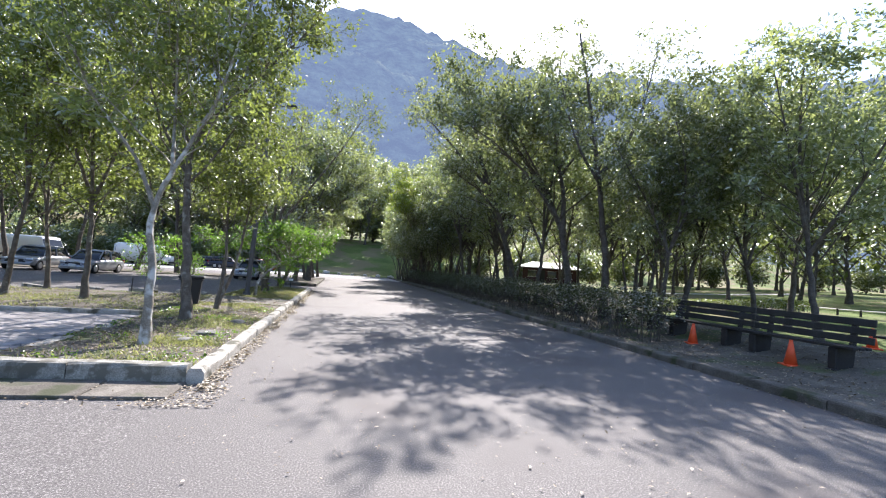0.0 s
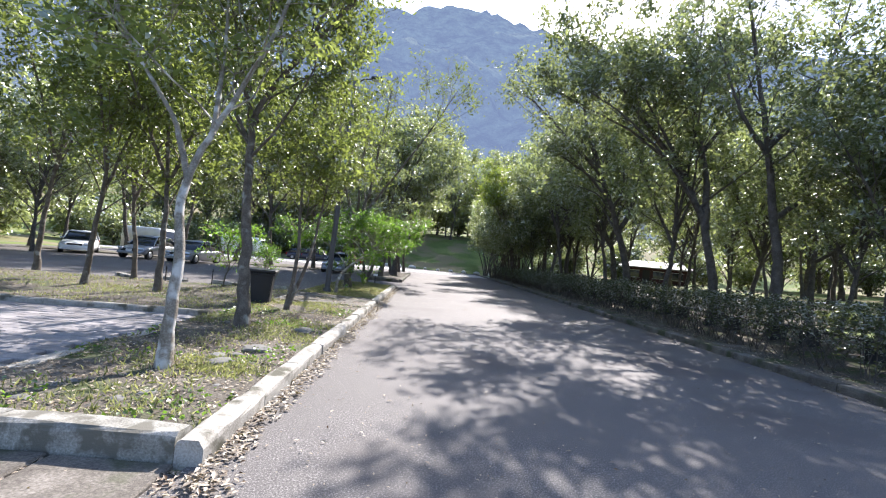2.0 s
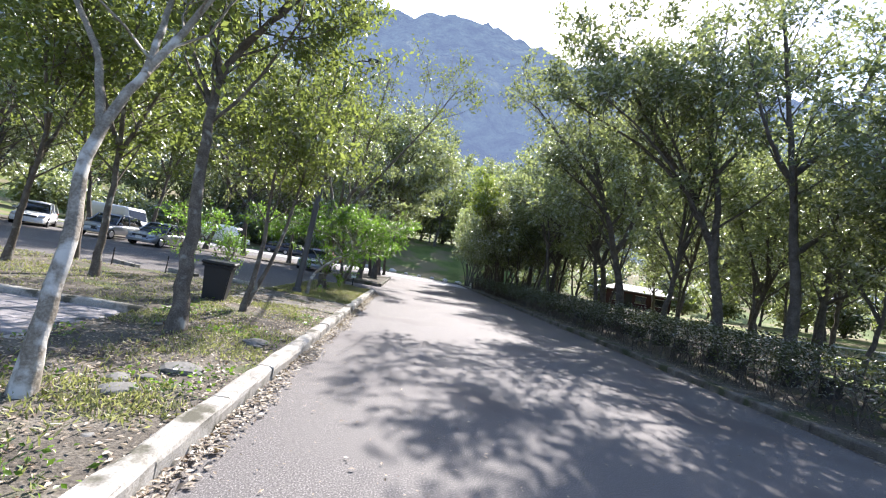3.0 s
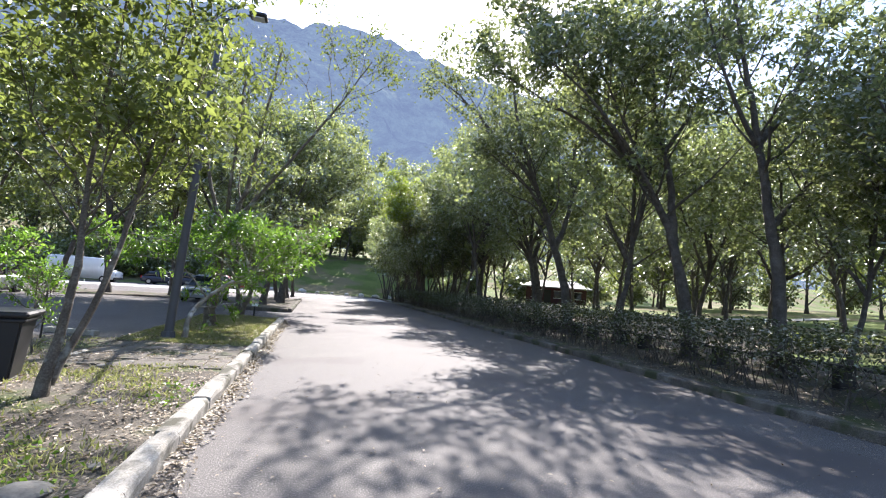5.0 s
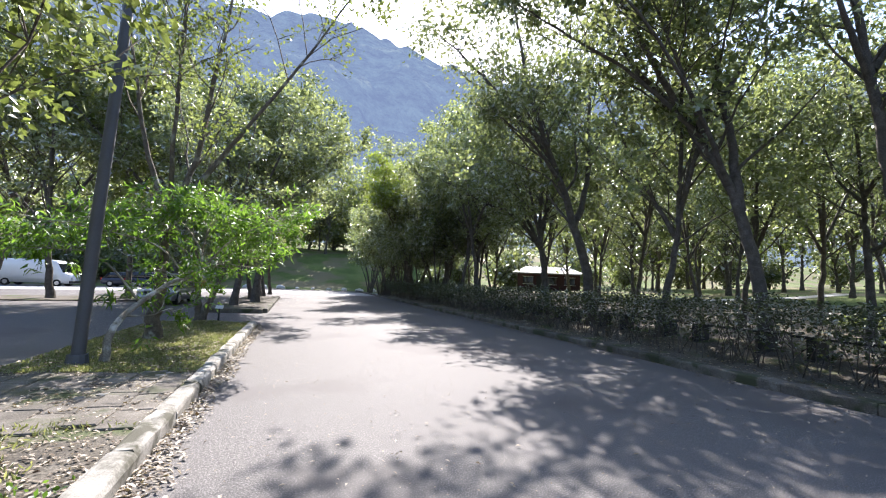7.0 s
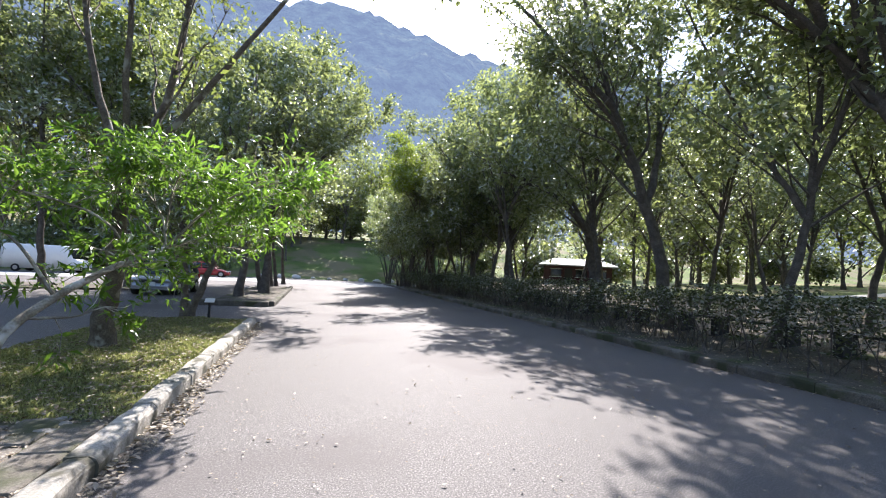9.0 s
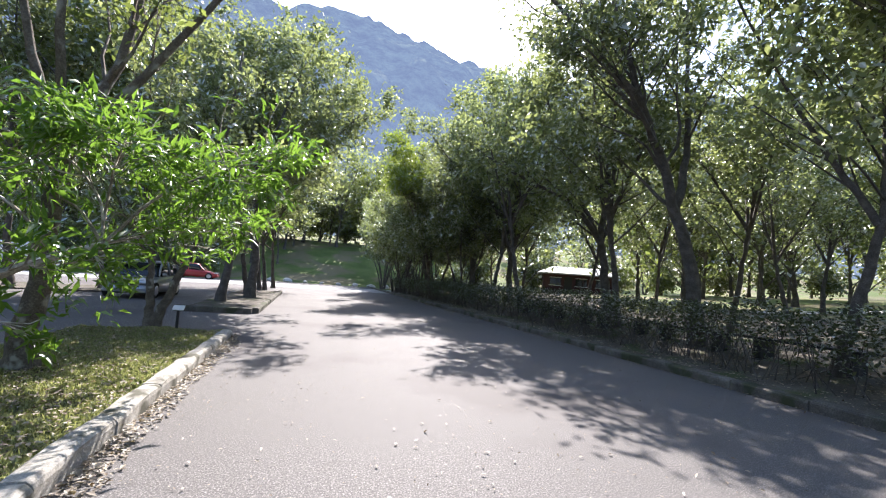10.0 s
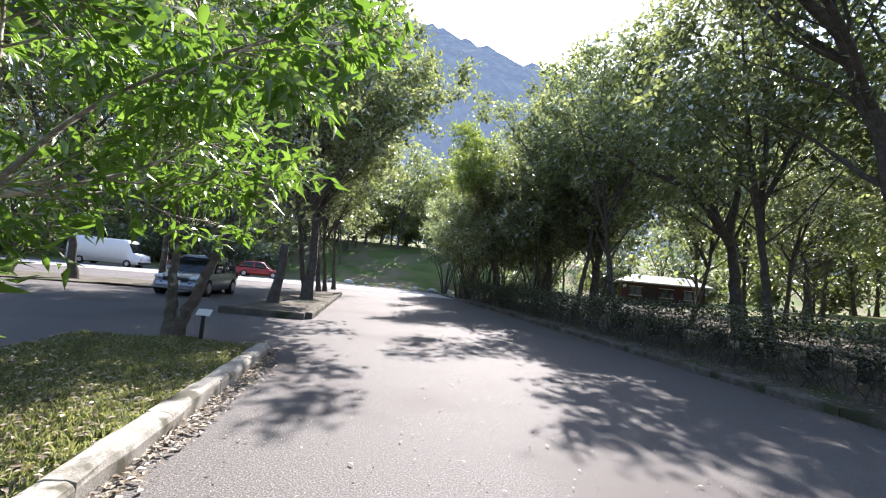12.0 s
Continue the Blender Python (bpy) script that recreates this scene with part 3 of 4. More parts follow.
Q = make_tree(33, [([(0, 0, 0), (-0.3, 0.0, 1.6), (-0.8, 0.1, 3.2), (-1.4, 0.2, 4.8), (-2.0, 0.3, 6.4), (-2.6, 0.3, 9.0)], 0.165, 0.03), ([(-0.6, 0.1, 2.6), (0.2, 0.6, 4.2), (0.5, 1.0, 6.6), (0.7, 1.2, 9.0)], 0.11, 0.02), ([(-1.4, 0.2, 4.8), (-2.7, 0.5, 6.1), (-3.7, 0.8, 7.2), (-4.4, 1.0, 7.8)], 0.08, 0.015), ([(-1.0, 0.1, 3.8), (-2.1, -0.3, 4.6), (-3.3, -0.5, 5.2)], 0.07, 0.015), ([(-1.2, 0.2, 4.4), (-1.6, 1.2, 5.8), (-2.0, 2.2, 7.4)], 0.07, 0.015)], DARK_BARK, LEAF_DARK, "stout dark tree leaning towards the road with a dense crown", subs=12, sub_len=2.4, twigs=6, per=27, size=0.15, low=0.35, puff=0.16)
at(Q, 9.1, 22.0, 0, 1.22)
Pt = make_tree(34, [([(0, 0, 0), (-0.2, 0.0, 1.4), (-0.5, 0.0, 2.6), (-1.6, 0.0, 3.7), (-3.2, 0.2, 4.3), (-4.6, 0.3, 4.9)], 0.19, 0.02), ([(-0.5, 0, 2.6), (-0.1, 0.2, 4.0), (0.1, 0.4, 6.4), (-0.2, 0.5, 8.6)], 0.12, 0.02), ([(-0.6, 0, 2.8), (-1.2, 0.5, 4.6), (-2.0, 0.7, 6.6), (-2.6, 0.7, 8.0)], 0.09, 0.015)], DARK_BARK, LEAF_DARK, "broad tree with arching dark limbs and glossy leaves", subs=13, sub_len=2.3, twigs=6, per=38, size=0.16, low=0.35, puff=0.16)
at(Pt, 11.0, 27.8, 0, 1.15)
rt = []
for k in range(4):
    st = simple(40 + k, 8.6, lean=[(-0.3, 0.2), (-0.6, -0.3), (0.2, 0.4), (-0.5, 0.1)][k], forks=4, r=0.115, fork=0.33, splay=0.24)
    rt.append(make_tree(50 + k, st, DARK_BARK, LEAF_DARK, DK, subs=13, sub_len=2.6, twigs=6, per=33, size=0.18, low=0.15, puff=0.15, low_trunk=0.38, twig_len=0.7, cheap=True))
lt = []
for k in range(3):
    st = simple(70 + k, 8.4, lean=[(-0.2, 0.2), (0.4, -0.2), (0.1, 0.1)][k], forks=3, r=0.10, fork=0.36)
    lt.append(make_tree(80 + k, st, BARK, LEAF_OLIVE, "slender car park tree with thin olive-green crown", subs=14, sub_len=2.4, twigs=6, per=38, size=0.17, low=0.2, puff=0.16, low_trunk=0.38, twig_len=0.7, cheap=True))
clump = make_tree(90, [([(0.15 * math.cos(a), 0.15 * math.sin(a), 0), (0.5 * math.cos(a), 0.5 * math.sin(a), 1.3), (1.1 * math.cos(a), 1.1 * math.sin(a), 3.0), (1.6 * math.cos(a), 1.6 * math.sin(a), 6.4)], 0.06, 0.012) for a in (0.3, 1.5, 2.6, 3.9, 5.2)], DARK_BARK, LEAF_DARK, "many-stemmed small tree with a spreading dark crown", subs=9, sub_len=1.9, twigs=6, per=44, size=0.2, low=0.5, puff=0.16, cheap=True, lift=0.09)
at(clump, 7.9, 45, 0)
for x, y, a, s in [(7.9, 41, 80, 1.0), (7.6, 49.5, 200, 1.05), (9.8, 47, 300, 1.1), (8.4, 37, 150, 1.1), (9.9, 42, 40, 1.15), (10.5, 51.5, 20, 1.1), (13, 69, 60, 1.6), (9.5, 71, 200, 1.5), (8.6, 55.5, 10, 1.1), (9.8, 60, 130, 1.2), (8.2, 63.5, 250, 1.3), (7.5, 52.5, 330, 1.25)]:
    again(clump, x, y, a, s, group="many-stemmed trees at the end of the hedge")
fresh = make_tree(91, [([(0, 0, 0), (-0.4, 0, 2.5), (-1.2, 0.1, 5.0), (-2.0, 0.1, 7.5), (-2.8, 0.2, 9.6)], 0.13, 0.02), ([(-0.6, 0, 3.0), (-1.6, -0.6, 5.0), (-2.9, -0.8, 7.0)], 0.07, 0.015), ([(-0.6, 0, 3.2), (-1.0, 0.9, 5.5), (-1.6, 1.3, 8.0)], 0.07, 0.015)], BARK, LEAF_FRESH, "tree with fresh yellow-green leaves leaning over the road", subs=12, sub_len=1.7, twigs=6, per=42, size=0.19, low=0.62, puff=0.2, cheap=True)
at(fresh, 7.9, 42.0, 0, 1.1)
isl = make_tree(92, [([(0, 0, 0), (0.1, 0, 1.4), (0.0, 0.1, 3.0), (0.4, 0.2, 5.5), (0.6, 0.2, 9.0)], 0.16, 0.03), ([(0.05, 0, 2.2), (1.2, 0.2, 3.8), (2.6, 0.1, 5.4), (3.8, 0.0, 6.8)], 0.09, 0.02), ([(0.05, 0.1, 2.8), (1.0, -0.9, 5.0), (1.9, -1.6, 7.6)], 0.08, 0.02), ([(0.05, 0.1, 2.6), (-1.2, 0.5, 4.6), (-2.3, 0.9, 7.2)], 0.08, 0.02), ([(0.05, 0.1, 2.9), (-0.4, -1.2, 5.0), (-0.6, -2.0, 7.8)], 0.07, 0.02)], DARK_BARK, LEAF_DARK, "large island tree with a wide dark glossy crown over the road", subs=13, sub_len=2.3, twigs=6, per=38, size=0.18, low=0.3, puff=0.16, low_trunk=0.4, cheap=True)
at(isl, -3.0, 31.0, 0, 1.12, 0.12)
again(isl, -2.4, 34.0, 70, 1.35, 0.12)
again(isl, -6.3, 35.6, 200, 1.45, 0.0)
again(A, 11.9, 15.9, 250, 0.74)
for x, y, a, s in [(10.6, 35.5, 170, 1.3), (9.9, 39.5, 100, 1.5), (10.0, 51.0, 40, 1.4)]:
    again(isl, x, y, a, s, label="large dark tree with a wide glossy crown beyond the hedge")
for k, (x, y, a, s) in enumerate([(12.2, 8.9, 0, 0.9), (8.8, 18.9, 60, 1.05), (9.4, 25.2, 120, 1.15), (9.0, 31.0, 0, 1.2)]):
    at(rt[k], x, y, a, s)
RIGHT = [(9.7, 11.8, 140, 0.76), (10.6, 13.6, 60, 0.68), (8.8, 34.0, 300, 1.2), (8.1, 43.2, 20, 1.1), (8.4, 47.6, 210, 1.15), (8.0, 52.2, 120, 1.05), (12.9, 11.3, 60, 0.85), (11.5, 13.0, 160, 0.95), (15.0, 12.0, 220, 1.0), (16.0, 19.4, 20, 0.95), (12.8, 19.6, 222, 0.95), (13.0, 24.4, 99, 1.0), (17.3, 32.1, 100, 1.0), (19.6, 27.1, 240, 1.0),
         (20.6, 19.7, 33, 1.0), (24.8, 37.6, 250, 1.2), (28.2, 34.5, 310, 1.2), (13.6, 33.0, 77, 1.05), (12.5, 39.5, 190, 1.05), (16, 45, 11, 1.1), (17.0, 52.5, 66, 1.2), (12.5, 47.5, 99, 1.05), (25.5, 29.5, 180, 1.1), (26, 15, 50, 1.1), (31, 24, 150, 1.2)]
for k, (x, y, a, s) in enumerate(RIGHT):
    again(rt[k % 4], x, y, a, s, group="park trees beyond the hedge")
for k, (x, y, a, s) in enumerate([(-6.9, 14.1, 0, 0.95), (-8.9, 14.3, 0, 0.85), (-12.9, 17.5, 0, 1.0)]):
    at(lt[k], x, y, a, s, 0.06 - fall(x))
LEFT = [(-9.4, 17.0, 90, 0.85), (-2.8, 36.6, 20, 1.25), (-2.6, 40.0, 140, 1.25), (-8.9, 37, 30, 1.6), (-12.0, 36.5, 100, 1.6), (-15.2, 37.5, 200, 1.65), (-18.9, 37, 300, 1.6), (-23, 37, 10, 1.6), (-16, 14.6, 70, 1.0), (-20.5, 14, 190, 1.1),
        (-7.5, 77, 60, 1.3), (-13, 79, 130, 1.2), (-19, 77, 210, 1.3), (-27, 76, 320, 1.3), (-28, 37, 44, 1.3), (-29, 28, 222, 1.2), (-30, 19, 111, 1.2), (-2.6, 43.6, 280, 1.25), (-4.2, 77.5, 15, 1.4), (-2.4, 47.5, 77, 1.3), (-24, 30, 160, 1.1), (-24.5, 17, 33, 1.1)]
for k, (x, y, a, s) in enumerate(LEFT):
    again(rt[k % 4] if k % 3 else lt[k % 3], x, y, a, s, label="tall car park tree with a brown trunk and leafy crown", group="car park trees")

# woods that close the valley floor
far = []
for k in range(3):
    far.append(make_tree(100 + k, simple(100 + k, 11, (0.2, 0.1), 4, 0.16, 0.25, 0.2), DARK_BARK, [LEAF_DARK, LEAF_OLIVE, LEAF_DARK][k], "tall woodland tree on the slope around the park", subs=9, sub_len=3.0, twigs=4, per=13, size=0.4, aspect=0.6, low=0.05, puff=0.4, low_trunk=0.15, twig_len=1.0, cheap=True))
rw = random.Random(8)
spots = []
for k in range(90):
    az = -98 + 196 * (k + rw.random()) / 90
    r = rw.choice((48, 58, 72, 90)) * rw.uniform(0.92, 1.15)
    x, y = -r * math.sin(radians(az)), r * math.cos(radians(az))
    if y > 44 and -12 < x < 17 and y < 84:
        r = rw.uniform(106, 125)
        x, y = -r * math.sin(radians(az)), r * math.cos(radians(az))
    elif y > 40 and -48 < x < 0 and y < 80:
        y = rw.uniform(75, 88)
    spots.append((x, y))
for k in range(56):
    if k < 30:
        x, y = rw.uniform(-50, -31), rw.uniform(8, 44)
    else:
        x, y = rw.uniform(24, 50), rw.uniform(14, 66)
    if not (19 < x < 33 and 38 < y < 63) and abs(x + 27) + abs(y - 48) > 6:
        spots.append((x, y))
for k, (x, y) in enumerate(spots):
    s = rw.uniform(0.85, 1.35)
    if k < 3:
        at(far[k], x, y, rw.uniform(0, 360), s)["group"] = "woods around the park"
    else:
        again(far[k % 3], x, y, rw.uniform(0, 360), s, group="woods around the park")
for k in range(26):
    again(far[k % 3], -30 + 2.4 * k + rw.uniform(-0.8, 0.8), (87, 95)[k % 2] + rw.uniform(0, 6), rw.uniform(0, 360), rw.uniform(1.25, 1.7), group="woods around the park")


for k in range(12):
    again(far[k % 3], -50 + 3.2 * k + rw.uniform(-1, 1), rw.uniform(73, 77), rw.uniform(0, 360), rw.uniform(1.0, 1.3), group="woods around the park")


bush = make_tree(110, [([(0, 0, 0), (0.3 * math.cos(a), 0.3 * math.sin(a), 0.8), (0.9 * math.cos(a), 0.9 * math.sin(a), 2.0)], 0.04, 0.01) for a in (0, 1.3, 2.5, 3.8, 5.0)], DARK_BARK, LEAF_DARK, "dense dark evergreen bush at the edge of the woods", subs=7, sub_len=1.1, twigs=4, per=16, size=0.28, aspect=0.6, low=0.15, puff=0.3, cheap=True, name="bush")
at(bush, -34, 30, 0, 1.4)["category"] = "bush"
rb = random.Random(4)
for k in range(52):
    az = -100 + 200 * (k + rb.random()) / 52
    r = rb.uniform(62, 74)
    x, y = -r * math.sin(radians(az)), r * math.cos(radians(az))
    if -10 < x < 12:
        r = rb.uniform(100, 112)
        x, y = -r * math.sin(radians(az)), r * math.cos(radians(az))
    elif -33 < x < 0:
        x, y = -34 - rb.uniform(0, 8) if rb.random() < 0.4 else x, max(y, 76 + rb.uniform(0, 6))
    again(bush, x, y, rb.uniform(0, 360), rb.uniform(1.0, 2.0), group="bushes at the edge of the woods")


for k in range(12):
    again(bush, -26 + 4.6 * k, rb.uniform(96, 103), rb.uniform(0, 360), rb.uniform(1.8, 2.6), group="bushes at the edge of the woods")


for k in range(16):
    again(bush, -52 + 2.7 * k + rb.uniform(-0.6, 0.6), rb.uniform(69, 72), rb.uniform(0, 360), rb.uniform(1.0, 1.6), group="bushes at the edge of the woods")


# ---- hedges ----
def hedge(label, x0, y0, x1, y1, height, width, n, size, leaf, seed):
    rng = np.random.default_rng(seed)
    e = tagged(new("hedge"), label, "hedge")
    u = rng.uniform(0, 1, n)
    x, y = x0 + (x1 - x0) * u, y0 + (y1 - y0) * u
    ln = math.hypot(x1 - x0, y1 - y0)
    nx, ny = (y1 - y0) / ln, -(x1 - x0) / ln
    full = np.array([0.72 + 0.9 * noise.noise((seed, v * ln * 0.8, 0)) for v in u])
    top = height * (1 + 0.3 * np.array([noise.noise((seed + 3, v * ln * 1.6, 0)) for v in u]))
    h = 0.22 + 0.78 * rng.uniform(0, 1, n) ** 0.6
    off = rng.normal(0, width * 0.38, n) * (0.55 + 0.45 * full) * np.sqrt(np.clip(h * 1.6, 0.15, 1))
    keep = rng.uniform(0, 1, n) < np.clip(full * (0.35 + h), 0.1, 1)
    gz = np.array([ground_z(a, b) for a, b in zip(x, y)])
    C = np.stack([x + nx * off, y + ny * off, gz + top * h], 1)[keep]
    tagged(under(new("leaves", leaves_mesh("leaves", C, size, leaf, rng, 0.5)), e), kind="stuff")
    paths = []
    for k in range(int(ln * 16)):
        v = rng.uniform()
        px, py = x0 + (x1 - x0) * v, y0 + (y1 - y0) * v
        p = np.array([px + nx * rng.normal(0, width * 0.2), py + ny * rng.normal(0, width * 0.2), ground_z(px, py) - 0.05])
        paths.append((shoot(rng, p, np.array([rng.normal(0, .35), rng.normal(0, .35), 1.0]), height, 0.15, 0, 4), np.linspace(0.012, 0.004, 4)))
    V, F = tubes(paths)
    tagged(under(new("woody_base", mesh("woody_base", V, F, DARK_BARK)), e), kind="stuff")
    return e


hedge("loose waist-high hedge of small dark leaves with bare gaps below", 7.85, 9.4, 7.85, 53.5, 1.26, 1.0, 62000, 0.085, LEAF_HEDGE, 5)
hedge("low sunlit hedge of light green leaves on the lawn", 13.8, 17.5, 20.5, 15.2, 0.6, 0.7, 7000, 0.09, LEAF_OLIVE, 6)
hedge("low sunlit hedge of light green leaves on the lawn", 14.0, 30.5, 18.0, 29.0, 0.6, 0.7, 4000, 0.09, LEAF_OLIVE, 7)


# ---- plain materials for things ----
def plain(name, c, rough=0.5, metal=0.0, vary=0.12, bump=0.1, coat=0.0):
    m = material(name, [(0.3, tuple(v * (1 - vary) for v in c)), (0.7, tuple(min(1, v * (1 + vary)) for v in c))], rough=rough, metal=metal, scale=3, fine=40, bump=bump, depth=0.003)
    m.node_tree.nodes["Principled BSDF"].inputs["Coat Weight"].default_value = coat
    return m


STEEL = plain("galvanised_steel", (0.10, 0.10, 0.11), 0.55, 0.3)
BLACK = plain("black_plastic", (0.022, 0.022, 0.024), 0.5)
TYRE = plain("tyre_rubber", (0.018, 0.018, 0.018), 0.85)
RIM = plain("alloy_rim", (0.45, 0.45, 0.47), 0.35, 0.8)
GLASS = plain("dark_car_glass", (0.012, 0.015, 0.017), 0.06, 0.0, 0.05, 0.0, 0.5)
SILVER = plain("silver_paint", (0.32, 0.335, 0.36), 0.32, 0.5, 0.05, 0.0, 0.6)
WHITE = plain("white_paint", (0.72, 0.73, 0.72), 0.35, 0.0, 0.05, 0.0, 0.5)
NAVY = plain("dark_blue_paint", (0.03, 0.035, 0.06), 0.3, 0.2, 0.05, 0.0, 0.6)
RED = plain("red_paint", (0.35, 0.03, 0.03), 0.35, 0.0, 0.05, 0.0, 0.5)
LAMP = plain("headlamp_lens", (0.65, 0.67, 0.7), 0.12, 0.3, 0.05, 0.0)
TAIL = plain("tail_lamp", (0.35, 0.01, 0.01), 0.2, 0.0, 0.05, 0.0)
ORANGE = plain("orange_plastic", (0.75, 0.10, 0.03), 0.5)
PLANK = material("tarred_plank", [(0.3, (0.012, 0.011, 0.011)), (0.5, (0.024, 0.022, 0.021)), (0.7, (0.05, 0.047, 0.044))], rough=0.55, scale=4, fine=80, bump=0.4, depth=0.006)
MAROON = plain("maroon_wall", (0.06, 0.025, 0.03), 0.8, 0.0, 0.3, 0.4)
ROOF = plain("pale_metal_roof", (0.33, 0.325, 0.31), 0.6, 0.0, 0.12, 0.3)
STONE = plain("grey_stone", (0.17, 0.165, 0.15), 0.9, 0.0, 0.35, 0.6)
PATH = plain("pale_path", (0.55, 0.53, 0.49), 0.9, 0.0, 0.15, 0.5)


def cyl(r0, r1, h, seg=16, at_=(0, 0, 0), turn=None, bm=None):
    b = bmesh.new() if bm is None else bm
    r = bmesh.ops.create_cone(b, cap_ends=True, segments=seg, radius1=r0, radius2=r1, depth=h)
    bmesh.ops.translate(b, vec=(0, 0, h / 2), verts=r["verts"])
    if turn:
        bmesh.ops.transform(b, matrix=turn, verts=r["verts"])
    bmesh.ops.translate(b, vec=at_, verts=r["verts"])
    return b


def thing(name, label, category, m, group=""):
    e = tagged(new(name), label, category, group)
    e.matrix_world = m
    return e


def loft(stations, close=True):
    """A skin over rings of equal point count."""
    V, F = [], []
    k = len(stations[0])
    for s in stations:
        V += s
    for i in range(len(stations) - 1):
        for j in range(k):
            a, b = i * k + j, i * k + (j + 1) % k
            F.append((a, b, b + k, a + k))
    if close:
        F.append(tuple(reversed(range(k))))
        F.append(tuple((len(stations) - 1) * k + j for j in range(k)))
    return V, F


# ---- vehicles ----
def car(label, m, paint, length=4.2, width=1.7, height=1.5, suv=False):
    """A parked car, nose towards its -y."""
    e = thing("car", label, "car", m)
    L, W = length, width / 2
    zb = 0.30 if suv else 0.22
    belt = height * 0.60
    body = []
    for u, zt, w, zl in [(0.0, 0.50, 0.74, 0.10), (0.02, 0.60, 0.86, 0.04), (0.07, 0.74, 0.95, 0.0), (0.2, 0.90, 0.99, 0.0), (0.30, 0.97, 1.0, 0.0), (0.5, 1.0, 1.0, 0.0), (0.75, 1.02, 1.0, 0.0), (0.92, 1.02, 0.96, 0.0), (0.98, 0.95, 0.90, 0.05), (1.0, 0.75, 0.82, 0.12)]:
        y = -L / 2 + L * u
        t, b, ww = belt * zt, zb + zl, W * w
        body.append([(-ww * 0.94, y, b), (ww * 0.94, y, b), (ww, y, b + (t - b) * 0.35), (ww * 0.99, y, b + (t - b) * 0.72), (ww * 0.90, y, t - 0.02), (ww * 0.6, y, t + 0.015), (-ww * 0.6, y, t + 0.015), (-ww * 0.90, y, t - 0.02), (-ww * 0.99, y, b + (t - b) * 0.72), (-ww, y, b + (t - b) * 0.35)])
    V, F = loft(body)
    hull = under(new("body", mesh("body", V, F, paint, True)), e)
    H = height
    cab = [(0.27, 0.0, 0.88), (0.42, 0.92, 0.74), (0.50, 1.0, 0.72), (0.70, 1.0, 0.72), (0.84, 0.93, 0.71), (0.95, 0.05, 0.84)]
    rings = []
    for u, hh, w in cab:
        y, t = -L / 2 + L * u, belt + (H - belt) * hh
        rings.append([(-W * 0.90, y, belt - 0.03), (W * 0.90, y, belt - 0.03), (W * (w + 0.02), y, max(belt, t - 0.05)), (W * w * 0.85, y, t), (-W * w * 0.85, y, t), (-W * (w + 0.02), y, max(belt, t - 0.05))])
    V, F = loft(rings)
    under(new("window_glass", mesh("window_glass", V, F, GLASS, True)), e)["label"] = "dark tinted window glass"
    roof = []
    for u, hh, w in [(0.40, 0.90, 0.74), (0.50, 1.0, 0.72), (0.70, 1.0, 0.72), (0.86, 0.90, 0.71)]:
        y, t = -L / 2 + L * u, belt + (H - belt) * hh
        roof.append([(-W * w * 0.98, y, t - 0.03), (W * w * 0.98, y, t - 0.03), (W * w * 0.86, y, t + 0.015), (0, y, t + 0.035), (-W * w * 0.86, y, t + 0.015)])
    V, F = loft(roof)
    under(new("roof", mesh("roof", V, F, paint, True)), e)
    for sx in (-1, 1):
        for u0, z0, u1, z1 in [(0.28, 0.0, 0.415, 0.9), (0.60, 0.0, 0.61, 0.95), (0.93, 0.05, 0.85, 0.9)]:
            P = [(sx * W * 0.895, -L / 2 + L * u0, belt + (H - belt) * z0 - 0.02), (sx * W * 0.765, -L / 2 + L * u1, belt + (H - belt) * z1)]
            V, F = tubes([(P, [0.045, 0.035])], 6)
            under(new("pillar", mesh("pillar", V, F, paint)), e)
        for uy in (0.18, 0.80):
            wh = part("wheel", cyl(0.31, 0.31, 0.2, 20, (0, 0, -0.1)), TYRE, e)
            wh.matrix_basis = pose(sx * (W - 0.09), -L / 2 + L * uy, 0.31, 0, 90 * sx, 0)
            rim = part("rim", cyl(0.2, 0.17, 0.03, 12, (0, 0, 0.095)), RIM, wh)
        hl = part("headlight", box(0.34, 0.16, 0.13, (0, 0, 0), 0.03), LAMP, e)
        hl.matrix_basis = pose(sx * W * 0.70, -L / 2 + 0.14, belt * 0.66, -22, 0, sx * 24)
        tl = part("tail_light", box(0.18, 0.08, 0.24, (0, 0, 0), 0.02), TAIL, e)
        tl.matrix_basis = pose(sx * W * 0.80, L / 2 - 0.06, belt * 0.72)
        mi = part("mirror", box(0.16, 0.09, 0.11, (0, 0, 0), 0.025), paint, e)
        mi.matrix_basis = pose(sx * (W + 0.05), -L / 2 + L * 0.33, belt + 0.02)
        for uy in (0.50, 0.68):
            hd = part("door_handle", box(0.02, 0.16, 0.025, (0, 0, 0), 0.006), paint, e)
            hd.matrix_basis = pose(sx * (W + 0.004), -L / 2 + L * uy, belt * 0.84)
    part("grille", box(0.8, 0.05, 0.12, (0, -L / 2 + 0.03, belt * 0.60), 0.02), BLACK, e)
    part("lower_grille", box(1.0, 0.06, 0.14, (0, -L / 2 + 0.04, zb + 0.12), 0.03), BLACK, e)
    part("number_plate", box(0.36, 0.015, 0.15, (0, -L / 2 - 0.012, zb + 0.18), 0.004), WHITE, e, "white number plate")
    part("bumper", box(W * 1.72, 0.10, 0.10, (0, -L / 2 + 0.06, zb + 0.02), 0.03), paint, e)
    return e


